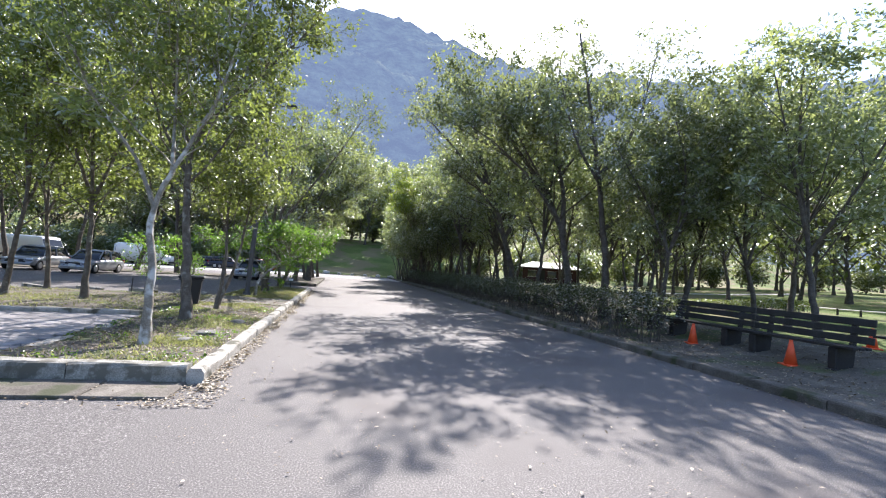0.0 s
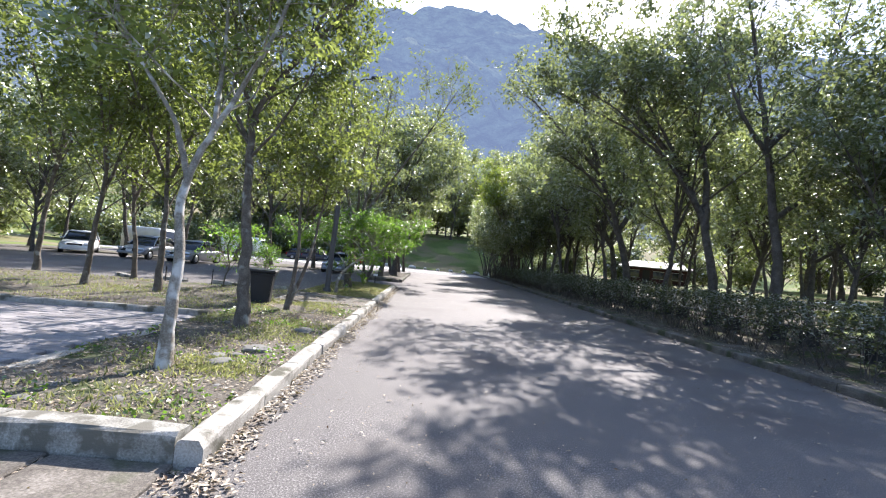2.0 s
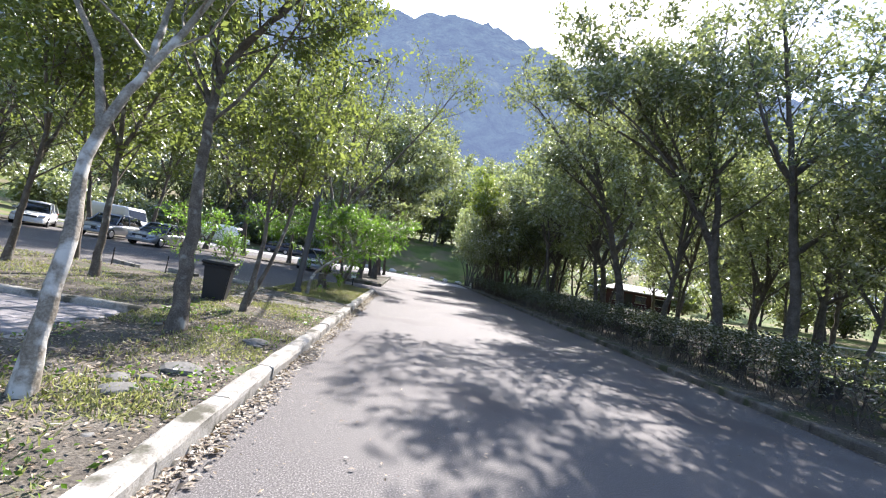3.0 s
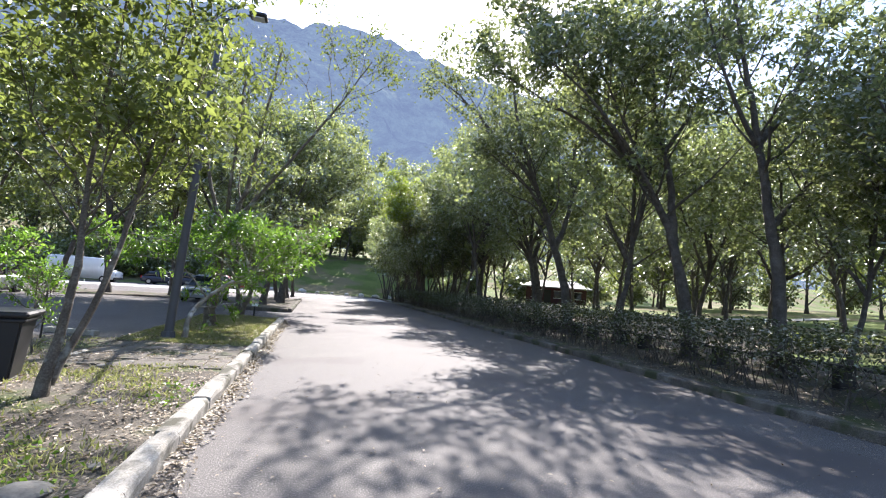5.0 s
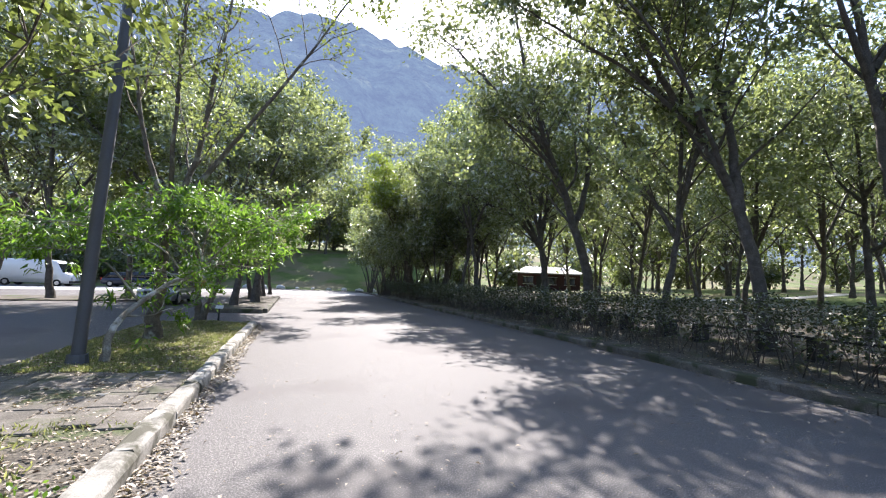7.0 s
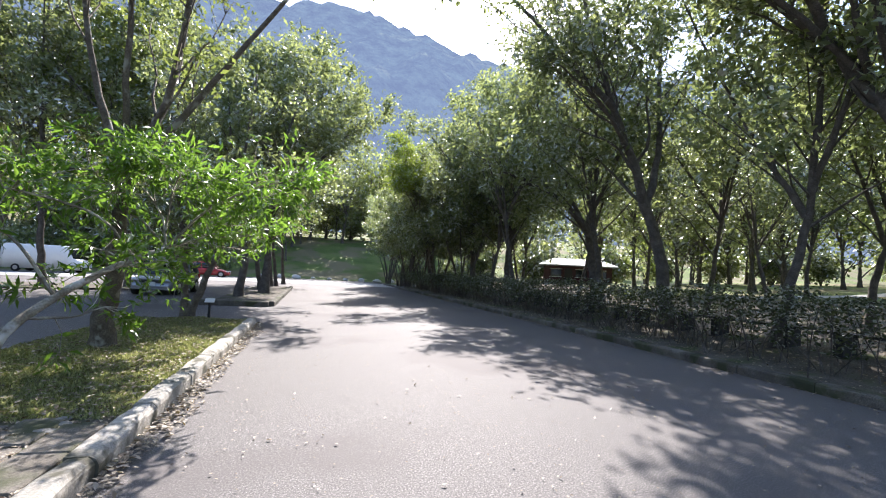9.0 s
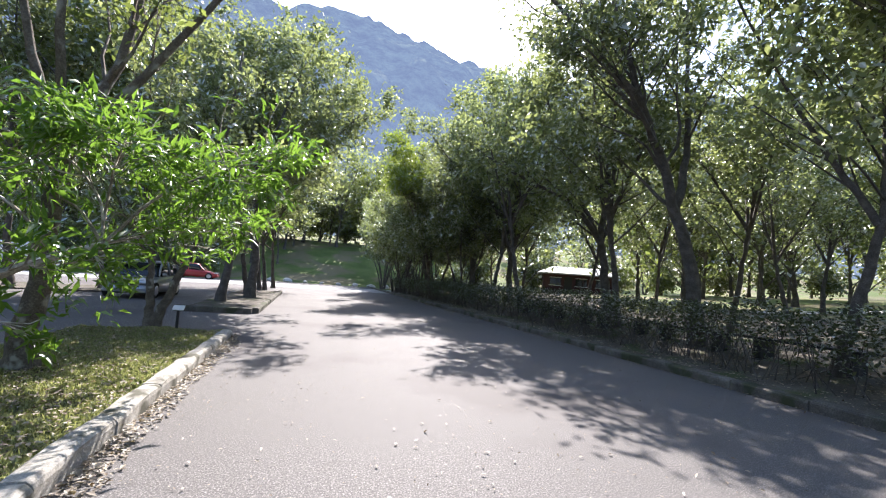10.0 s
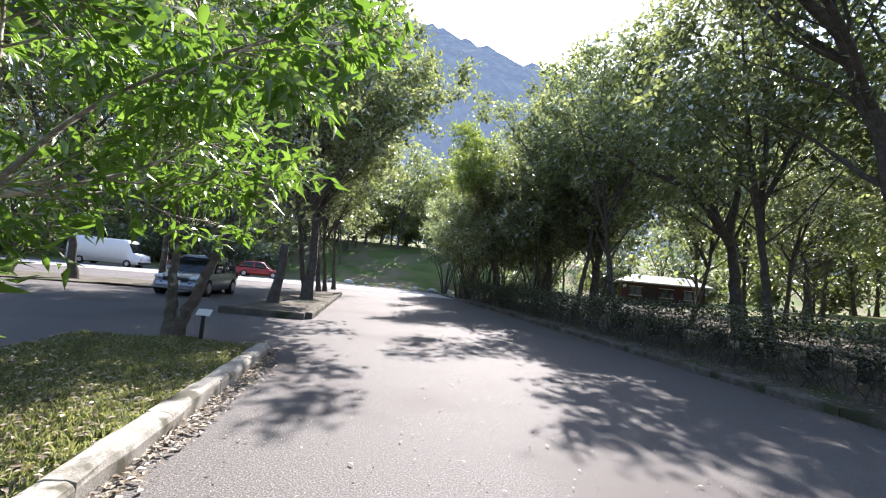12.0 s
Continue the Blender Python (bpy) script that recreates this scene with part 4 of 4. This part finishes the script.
def minibus(label, m, paint, length=6.4, height=2.5):
    e = thing("minibus", label, "minibus", m)
    L, W, H = length, 0.98, height
    rings = []
    for u, zt, w in [(0, 0.42, 0.86), (0.02, 0.47, 0.94), (0.10, 0.52, 1.0), (0.20, 0.97, 0.98), (0.26, 1.0, 0.98), (0.95, 1.0, 0.98), (1.0, 0.94, 0.95)]:
        y = -L / 2 + L * u
        t = H * zt
        rings.append([(-W * w, y, 0.32), (W * w, y, 0.32), (W * w, y, t * 0.6), (W * w * 0.93, y, t - 0.12), (W * w * 0.8, y, t), (-W * w * 0.8, y, t), (-W * w * 0.93, y, t - 0.12), (-W * w, y, t * 0.6)])
    V, F = loft(rings)
    under(new("body", mesh("body", V, F, paint, True)), e)
    for sx in (-1, 1):
        for k in range(4):
            p = part("side_window", box(0.03, L * 0.165, H * 0.26, (0, 0, 0), 0.012), GLASS, e)
            p.matrix_basis = pose(sx * (W * 0.955), -L / 2 + L * (0.32 + 0.19 * k), H * 0.58, 0, -sx * 4, 0)
        for u in (0.16, 0.80):
            wh = part("wheel", cyl(0.34, 0.34, 0.22, 18, (0, 0, -0.11)), TYRE, e)
            wh.matrix_basis = pose(sx * (W - 0.10), -L / 2 + L * u, 0.34, 0, 90 * sx, 0)
            part("rim", cyl(0.2, 0.18, 0.03, 12, (0, 0, 0.10)), RIM, wh)
        hl = part("headlight", box(0.3, 0.08, 0.2, (0, 0, 0), 0.03), LAMP, e)
        hl.matrix_basis = pose(sx * 0.66, -L / 2 + 0.02, 0.72)
    ws = part("windscreen", box(1.65, 0.04, 1.0, (0, 0, 0), 0.02), GLASS, e)
    ws.matrix_basis = pose(0, -L / 2 + L * 0.105, H * 0.53, -28, 0, 0)
    part("bumper", box(1.85, 0.14, 0.24, (0, -L / 2 + 0.02, 0.34), 0.04), BLACK, e)
    return e


car("silver compact hatchback parked nose out in the car park", pose(-6.3, 33.9, -fall(-6.3) - 0.02, 0, 0, -2), SILVER, 3.9, 1.62, 1.42)
car("silver estate car parked behind the trees", pose(-18.6, 32.4, -fall(-18.6), 0, 0, 3), SILVER, 4.3, 1.72, 1.5, True)
car("grey saloon parked in the shade of the trees", pose(-15.2, 31.7, -fall(-15.2), 0, 0, -2), SILVER, 4.2, 1.68, 1.42)
car("white car parked far back in the car park", pose(-24.0, 33.6, -fall(-24.0), 0, 0, 30), WHITE, 4.4, 1.75, 1.5)
car("dark blue car parked in the shade of the trees", pose(-16.5, 61.5, -fall(-16.5), 0, 0, 88), NAVY, 4.3, 1.75, 1.45)
car("dark car parked under trees beside the sunlit lane", pose(-14.5, 61.5, -fall(-14.5), 0, 0, 95), NAVY, 4.4, 1.75, 1.5)
car("red car parked under trees beside the lane", pose(-10.5, 61.0, -fall(-10.5), 0, 0, 92), RED, 4.2, 1.7, 1.45)
minibus("white minibus parked beyond the trees in the car park", pose(-24.0, 61.5, -fall(-24.0), 0, 0, 85), WHITE)
minibus("white minibus parked behind the silver cars", pose(-27.5, 47.0, -fall(-27.5), 0, 0, 70), WHITE, 6.0, 2.4)


# ---- street furniture ----
def lamp_post(x, y, z):
    e = thing("street_lamp", "dark painted steel lamp post with a small square head", "street lamp", pose(x, y, z))
    part("base", cyl(0.15, 0.12, 0.18, 12, (0, 0, -0.02)), STEEL, e)
    P = [(0, 0, 0), (0.06, 0.02, 2.4), (0.14, 0.03, 4.8), (0.2, 0.03, 7.0)]
    V, F = tubes([(P, [0.085, 0.08, 0.072, 0.065])], 12)
    under(new("pole", mesh("pole", V, F, STEEL, True)), e)
    V, F = tubes([([(0.2, 0.03, 6.9), (0.5, -0.1, 7.05), (0.8, -0.2, 7.05)], [0.03, 0.03, 0.03])], 8)
    under(new("arm", mesh("arm", V, F, STEEL, True)), e)
    head = part("lamp_head", box(0.36, 0.28, 0.10, (0.95, -0.25, 6.98), 0.03), BLACK, e)
    part("lens", box(0.26, 0.2, 0.02, (0.95, -0.25, 6.965), 0.004), LAMP, head)
    return e


lamp_post(-3.25, 16.95, 0.1)


def bin_(x, y, z):
    e = thing("litter_bin", "dark plastic litter bin with a wider square lid", "litter bin", pose(x, y, z, 0, 0, 12))
    b = bmesh.new()
    r = bmesh.ops.create_cone(b, cap_ends=True, segments=4, radius1=0.28, radius2=0.36, depth=0.72, matrix=pose(0, 0, 0.36, 0, 0, 45))
    bmesh.ops.bevel(b, geom=list(b.edges), offset=0.02, segments=2, affect='EDGES')
    part("body", b, BLACK, e)
    part("lid", box(0.62, 0.62, 0.07, (0, 0, 0.71), 0.025), BLACK, e)
    part("rim", box(0.57, 0.57, 0.04, (0, 0, 0.66), 0.01), BLACK, e)
    part("base", box(0.42, 0.42, 0.04, (0, 0, -0.03), 0.01), BLACK, e)
    return e


bin_(-3.95, 13.2, 0.1)


def sign_stake(x, y, z):
    e = thing("tap_post", "short dark post with a small tilted pale plate", "post", pose(x, y, z))
    part("post", box(0.05, 0.05, 0.48, (0, 0, -0.06), 0.008), BLACK, e)
    p = part("plate", box(0.2, 0.14, 0.02, (0, 0, 0), 0.004), WHITE, e)
    p.matrix_basis = pose(0.0, 0, 0.42, 35, 0, 0)
    return e


sign_stake(-2.45, 23.25, 0.1)


def bench(m, back):
    e = thing("bench", "dark tarred timber bench with a plank back" if back else "dark tarred timber bench without a back", "bench", m, "benches behind the hedge")
    L = 2.3
    for k in range(3):
        part("seat_plank", box(0.13, L, 0.05, (-0.16 + 0.16 * k, 0, 0.40), 0.008), PLANK, e)
    for sy in (-0.8, 0.8):
        part("leg", box(0.42, 0.16, 0.40, (0, sy, -0.0), 0.02), PLANK, e)
        part("foot", box(0.5, 0.2, 0.06, (0, sy, -0.05), 0.015), PLANK, e)
        if back:
            p = part("back_post", box(0.07, 0.09, 0.95, (0, 0, 0), 0.01), PLANK, e)
            p.matrix_basis = pose(0.22, sy, 0.0, 0, 8, 0)
    if back:
        for k in range(3):
            p = part("back_plank", box(0.04, L, 0.13, (0, 0, 0), 0.008), PLANK, e)
            p.matrix_basis = pose(0.26 + 0.02 * k, 0, 0.50 + 0.16 * k, 0, 8, 0)
    return e


bench(pose(9.0, 7.0, ground_z(9.0, 7.0), 0, 0, 0), True)
bench(pose(9.0, 9.35, ground_z(9.0, 9.35), 0, 0, 2), True)
bench(pose(10.8, 5.6, ground_z(10.8, 5.6), 0, 0, -4), False)
for k in range(8):
    y = 11.9 + 2.55 * k
    bench(pose(9.05, y, ground_z(9.05, y), 0, 0, (-1.5, 1, 0.5, -1)[k % 4]), False)


def cone(x, y, s=1.0):
    e = thing("traffic_cone", "faded orange plastic traffic cone on the litter", "traffic cone", pose(x, y, ground_z(x, y), 0, 0, x * 40), "traffic cones by the benches")
    part("base", box(0.3 * s, 0.3 * s, 0.04, (0, 0, -0.005), 0.012), ORANGE, e)
    part("body", cyl(0.115 * s, 0.03 * s, 0.44 * s, 20, (0, 0, 0.03)), ORANGE, e, smooth=True)
    part("tip", cyl(0.035 * s, 0.028 * s, 0.03 * s, 16, (0, 0, 0.03 + 0.44 * s)), ORANGE, e)


cone(8.5, 9.1)
cone(8.55, 6.75)
cone(12.6, 8.0)


# ---- pavilion on the lawn ----
def pavilion(m):
    e = thing("pavilion", "low park building with maroon walls under a pale metal roof", "building", m)
    w, d, h = 8.0, 5.0, 2.6
    for nm, sx, sy, x, y in (("wall", w, 0.18, 0, -d / 2), ("wall", w, 0.18, 0, d / 2), ("wall", 0.18, d - 0.2, -w / 2 + 0.09, 0), ("wall", 0.18, d - 0.2, w / 2 - 0.09, 0)):
        part(nm, box(sx, sy, h, (x, y, -0.3), 0.01), MAROON, e)
    for x in (-2.6, 0.4, 2.7):
        wn_ = part("window", box(1.3, 0.06, 0.9, (x, -d / 2 - 0.10, 0.95), 0.01), GLASS, e)
        part("frame", box(1.42, 0.05, 0.06, (x, -d / 2 - 0.115, 1.87), 0.008), WHITE, wn_)
        part("sill", box(1.5, 0.1, 0.05, (x, -d / 2 - 0.12, 0.89), 0.008), WHITE, wn_)
    part("door", box(0.9, 0.06, 2.0, (-1.1, -d / 2 - 0.10, 0.0), 0.01), BLACK, e)
    a, b, o = w / 2 + 0.7, d / 2 + 0.7, 1.2
    V = [(-a, -b, h - 0.32), (a, -b, h - 0.32), (a, b, h - 0.32), (-a, b, h - 0.32), (-a, -b, h - 0.18), (a, -b, h - 0.18), (a, b, h - 0.18), (-a, b, h - 0.18), (-w / 2 + o, 0, h + 0.75), (w / 2 - o, 0, h + 0.75)]
    F = [(3, 2, 1, 0), (0, 1, 5, 4), (1, 2, 6, 5), (2, 3, 7, 6), (3, 0, 4, 7), (4, 5, 9, 8), (5, 6, 9), (6, 7, 8, 9), (7, 4, 8)]
    under(new("roof", mesh("roof", V, F, ROOF)), e)
    for k in range(15):
        x = -a + 0.3 + k * (2 * a - 0.6) / 14
        part("gutter_rib", box(0.05, 0.05, 0.15, (x, -b - 0.01, h - 0.33), 0.006), ROOF, e)


pavilion(pose(27.2, 54.0, ground_z(27.2, 54.0) + 0.3, 0, 0, -28) @ Matrix.Scale(0.85, 4))
tagged(new("path", mesh("path", [(x, y, ground_z(x, y) + 0.03) for j in range(3) for i in range(20) for x, y in [(20 + i * 1.2, 29.5 + j * 0.7 + 0.02 * (i - 6) ** 2)]], [(j * 20 + i, j * 20 + i + 1, (j + 1) * 20 + i + 1, (j + 1) * 20 + i) for j in range(2) for i in range(19)], PATH, True)), "pale concrete path across the lawn", "path", kind="structure")


# ---- bed edging on the lawn ----
def low_fence(cx, cy, r, a0, a1, n):
    e = thing("edging_fence", "low white-topped edging fence round a shrub bed", "fence", pose(cx, cy, 0))
    pts = []
    for k in range(n):
        a = radians(a0 + (a1 - a0) * k / (n - 1))
        x, y = r * math.cos(a), r * math.sin(a)
        z = ground_z(cx + x, cy + y)
        part("post", box(0.07, 0.07, 0.34, (x, y, z - 0.05), 0.01), PLANK, e)
        pts.append((x, y, z + 0.26))
    V, F = tubes([(pts, [0.03] * n)], 6)
    under(new("rail", mesh("rail", V, F, PATH)), e)


low_fence(25.5, 15.5, 4.0, 130, 290, 15)


# ---- wheel stops, slabs, stones ----
for x in (-10.4, -8.7, -7.0, -5.4):
    e = thing("wheel_stop", "low worn concrete wheel stop in a parking bay", "wheel stop", pose(x, 18.1, -0.01 - fall(x), 0, 0, x * 3), "wheel stops")
    part("block", box(1.1, 0.16, 0.11, (0, 0, 0), 0.025, seg=2), CONCRETE, e)
    part("bolt", cyl(0.02, 0.02, 0.015, 8, (0.4, 0, 0.108)), STEEL, e)

rs = random.Random(3)
for k in range(26):
    x, y = rs.uniform(-3.8, -1.75), rs.uniform(5.9, 16.5)
    if k < 4:
        x, y = [(-2.35, 7.75), (-2.5, 8.0), (-2.2, 8.5), (-2.05, 10.1)][k]
    s = rs.uniform(0.03, 0.07) if k >= 4 else rs.uniform(0.1, 0.17)
    b = bmesh.new()
    bmesh.ops.create_icosphere(b, subdivisions=2, radius=1.0)
    for v in b.verts:
        v.co *= 1 + 0.25 * noise.noise(v.co * 1.3 + Vector((k, 0, 0)))
    bmesh.ops.scale(b, vec=(s * 1.3, s, s * 0.35), verts=b.verts)
    o = part("stone", b, STONE)
    o.matrix_world = pose(x, y, 0.105, 0, 0, rs.uniform(0, 360))
    tagged(o, "flat grey stone half sunk in the planted strip", "stone", "stones in the planted strip")

for x, y in ((-5.3, 16.8), (-6.9, 16.9), (-8.3, 16.8)):
    e = thing("stake", "thin dark stake at the edge of a parking bay", "stake", pose(x, y, 0.02 - fall(x), 3, 2, 0), "stakes along the parking bays")
    part("shaft", cyl(0.018, 0.014, 0.62, 6, (0, 0, -0.08)), PLANK, e)
    part("collar", cyl(0.024, 0.024, 0.03, 6, (0, 0, 0.45)), PLANK, e)

for k in range(9):
    b = bmesh.new()
    bmesh.ops.create_icosphere(b, subdivisions=2, radius=1.0)
    for v_ in b.verts:
        v_.co *= 1 + 0.3 * noise.noise(v_.co * 1.2 + Vector((k * 3, 5, 0)))
    s = rs.uniform(0.25, 0.45)
    bmesh.ops.scale(b, vec=(s * 1.3, s, s * 0.8), verts=b.verts)
    o = part("boulder", b, PATH)
    x, y = -6 + 1.9 * k, 66.6 + rs.uniform(-0.3, 0.3)
    o.matrix_world = pose(x, y, ground_z(x, y) + 0.12, 0, 0, rs.uniform(0, 360))
    tagged(o, "pale boulder set along the foot of the grass bank", "boulder", "boulders below the bank")

# concrete drain slabs before the cross kerb
apron = tagged(new("drain_apron"), "worn concrete drain slabs along the foot of the kerb", "drain", kind="structure")
for k in range(6):
    o = part("slab", box(0.78, 0.62, 0.05, (0, 0, -0.025), 0.012), MOSSY, apron)
    o.matrix_basis = pose(-2.0 - 0.8 * k, 5.27, 0.004 * (k % 2), 0.4 * (k % 3 - 1), 0, 0.6 * (k % 2))

# mossy slabs in the strip
court = tagged(new("slab_patch"), "mossy concrete slabs laid across the planted strip", "paving", kind="structure")
slab = None
for i in range(7):
    for j in range(4):
        if slab is None:
            slab = part("slab", box(0.30, 0.565, 0.05, (0, 0, 0), 0.012), MOSSY, court)
            o = slab
        else:
            o = under(new("slab", slab.data), court)
        o.matrix_basis = pose(-3.72 + 0.315 * i, 14.25 + 0.58 * j + (0.15 if i % 2 else 0), 0.066 + rs.uniform(-0.008, 0.008), rs.uniform(-1, 1), rs.uniform(-1, 1), rs.uniform(-1, 1))

# block paving in the parking bay
bay = sheet("parking_bay", -9.6, -4.3, 5.6, 11.1, -0.012, SOIL, "parking bay of grey concrete blocks with dark joints", "paving", step=0.5)
block = mesh("block", [(x * 0.195, y * 0.098, z) for x in (-1, 1) for y in (-1, 1) for z in (-0.04, 0.026)] + [(x * 0.185, y * 0.088, 0.036) for x in (-1, 1) for y in (-1, 1)],
             [(0, 1, 3, 2), (4, 6, 7, 5), (0, 4, 5, 1), (2, 3, 7, 6), (1, 5, 10, 8), (5, 7, 11, 10), (7, 3, 9, 11), (3, 1, 8, 9), (8, 10, 11, 9)], PAVER)
n = 0
V, F = [], []
for j in range(27):
    for i in range(13):
        x, y = -4.55 - 0.4 * i + (0.2 if j % 2 else 0), 5.75 + 0.2 * j
        m = pose(x, y, rs.uniform(-0.006, 0.004) - fall(x), rs.uniform(-1.2, 1.2), rs.uniform(-0.8, 0.8), rs.uniform(-0.8, 0.8))
        if x > -8.6 and n < 300:
            o = under(new("block", block), bay)
            o.matrix_basis = m
            n += 1
        else:
            b0 = len(V)
            V += [m @ v.co for v in block.vertices]
            F += [tuple(b0 + q for q in p.vertices) for p in block.polygons]
tagged(under(new("block_rest", mesh("block_rest", V, F, PAVER)), bay), kind="stuff")


# ---- grass, weeds and leaf litter ----
def strewn(name, label, category, C, size, mat, seed, aspect=0.5, D=None, up=0.4, fold=0.18, long=False):
    rng = np.random.default_rng(seed)
    ob = new(name, leaves_mesh(name, C, size, mat, rng, aspect, up, fold, long, D))
    return tagged(ob, label, category, kind="stuff")


def bed_z(x, y, z=0.10):
    return z - fall(x) + 0.035 * noise.noise((x * 1.3, y * 1.3, 3)) + 0.02 * noise.noise((x * 5, y * 5, 9))


def scatter(n, x0, x1, y0, y1, seed, keep):
    rng = np.random.default_rng(seed)
    x, y, u = rng.uniform(x0, x1, n), rng.uniform(y0, y1, n), rng.uniform(0, 1, n)
    k = np.array([keep(a, b) > c for a, b, c in zip(x, y, u)])
    return x[k], y[k], rng


def grass(label, n, x0, x1, y0, y1, seed, h, keep, zf, mat=None):
    x, y, rng = scatter(n, x0, x1, y0, y1, seed, keep)
    C = np.stack([x, y, [zf(a, b) + h * 0.3 for a, b in zip(x, y)]], 1)
    D = rng.normal(0, 0.55, (len(x), 3)) + np.array([0, 0, 0.75])
    return strewn("grass", label, "grass", C, h, mat or GRASS, seed + 1, 0.2, D, 0.1)


def patch(x, y, s, q=0):
    return noise.noise((x * s, y * s, 7 + q))


grass("short sunlit grass with dry blades in the planted strip", 60000, -4.0, KL - 0.2, 16.4, 23.3, 3, 0.075, lambda x, y: 0.65 + 0.6 * patch(x, y, 0.9), bed_z)
grass("patchy short grass and weeds in the planted strip", 30000, -4.0, KL - 0.2, 5.8, 14.2, 5, 0.08, lambda x, y: 0.12 + 1.0 * patch(x, y, 1.0), bed_z)
grass("thin dry grass between the parking bays", 16000, -14, -4.2, 11.5, 17.0, 7, 0.08, lambda x, y: 0.3 + 0.8 * patch(x, y, 0.6), lambda x, y: bed_z(x, y, 0.06))
x, y, rng = scatter(9000, -4.0, KL - 0.22, 5.8, 13.0, 9, lambda x, y: 1.5 * patch(x, y, 0.9, 4) + (0.2 if y < 8 else -0.1))
strewn("weeds", "low broad-leaved green weeds in the planted strip", "weeds", np.stack([x, y, [bed_z(a, b) + 0.035 for a, b in zip(x, y)]], 1) + rng.normal(0, 0.015, (len(x), 3)), 0.048, LEAF_BRIGHT, 10, 0.6)


def litter(label, n, x0, x1, y0, y1, seed, keep, zf, size=0.048):
    x, y, rng = scatter(n, x0, x1, y0, y1, seed, keep)
    C = np.stack([x, y, [zf(a, b) + 0.012 for a, b in zip(x, y)]], 1)
    D = rng.normal(0, 1, (len(x), 3)) * np.array([1, 1, 0.12])
    return strewn("leaf_litter", label, "leaf litter", C, size, LITTER, seed + 1, 0.5, D, 2.6, 0.25)


road_z = lambda x, y: 0.004
litter("pale dry leaves scattered over the sunlit grass", 5200, -4.0, KL - 0.22, 16.4, 23.2, 35, lambda x, y: 0.55 + 0.6 * patch(x, y, 0.9, 3), lambda x, y: bed_z(x, y) + 0.03, 0.055)
litter("drift of dry brown leaves along the kerb foot", 13000, KL + 0.01, KL + 0.55, 5.3, 23.4, 21, lambda x, y: max(0, 1.1 - (x - KL) / (0.22 + 0.16 * patch(x, y, 0.8))), lambda x, y: 0.006 + 0.03 * max(0, 1 - (x - KL) / 0.2), 0.062)
litter("scattered fallen leaves on the road", 3200, KL + 0.1, KR, 0.6, 40, 23, lambda x, y: 0.35 + 0.4 * patch(x, y, 0.5), road_z)
litter("crumbs of dry leaf and bark on the road", 9000, KL + 0.1, KR, 0.5, 24, 24, lambda x, y: 0.5 + 0.5 * patch(x, y, 0.6), road_z, 0.028)
litter("drift of brown leaves along the far kerb", 7000, KR - 0.9, KR, 3, 45, 25, lambda x, y: max(0, 1.0 - (KR - x) / (0.4 + 0.3 * patch(x, y, 0.5))), road_z)
litter("dry leaves lying among the weeds of the strip", 13000, -4.0, KL - 0.2, 5.8, 17.0, 27, lambda x, y: 0.6 + 0.5 * patch(x, y, 0.8, 2), bed_z)
litter("brown leaves covering the soil under the hedge", 16000, KR + 0.2, 12, 3, 40, 29, lambda x, y: 0.75 + 0.5 * patch(x, y, 0.5), lambda x, y: ground_z(x, y) + 0.03, 0.06)
litter("leaves blown into the corner by the drain slabs", 3200, -6.6, -1.1, 4.7, 5.52, 31, lambda x, y: max(0.12 + 0.5 * (y > 5.38), 1 - abs(x + 1.4) / 0.7), road_z)
litter("dry leaves between the parking bays", 5000, -16, -4.2, 11.4, 17.0, 33, lambda x, y: 0.7 + 0.5 * patch(x, y, 0.5), lambda x, y: bed_z(x, y, 0.06))

nx, ny = 16, 60
vv = [(KR + 0.18 + 4.9 * i / nx, -6 + 58.0 * j / ny) for j in range(ny + 1) for i in range(nx + 1)]
tagged(new("verge", mesh("verge", [(x, y, ground_z(x, y) + 0.03) for x, y in vv], [(j * (nx + 1) + i, j * (nx + 1) + i + 1, (j + 1) * (nx + 1) + i + 1, (j + 1) * (nx + 1) + i) for j in range(ny) for i in range(nx)], SOIL, True)), "bare leaf-strewn soil verge under the hedge and trees", "verge", kind="structure")
nx, ny = 12, 34
vv = [(KR + 5.1 + 10.0 * i / nx, 17 + 34.0 * j / ny) for j in range(ny + 1) for i in range(nx + 1)]
tagged(new("woodland_floor", mesh("woodland_floor", [(x, y, ground_z(x, y) + 0.035) for x, y in vv], [(j * (nx + 1) + i, j * (nx + 1) + i + 1, (j + 1) * (nx + 1) + i + 1, (j + 1) * (nx + 1) + i) for j in range(ny) for i in range(nx)], SOIL, True)), "shaded soil and thin grass under the park trees", "ground", kind="structure")
litter("brown leaves on the shaded ground under the trees", 7000, 11.9, 21.5, 17, 40, 41, lambda x, y: 0.7 + 0.5 * patch(x, y, 0.4), lambda x, y: ground_z(x, y) + 0.04, 0.09)
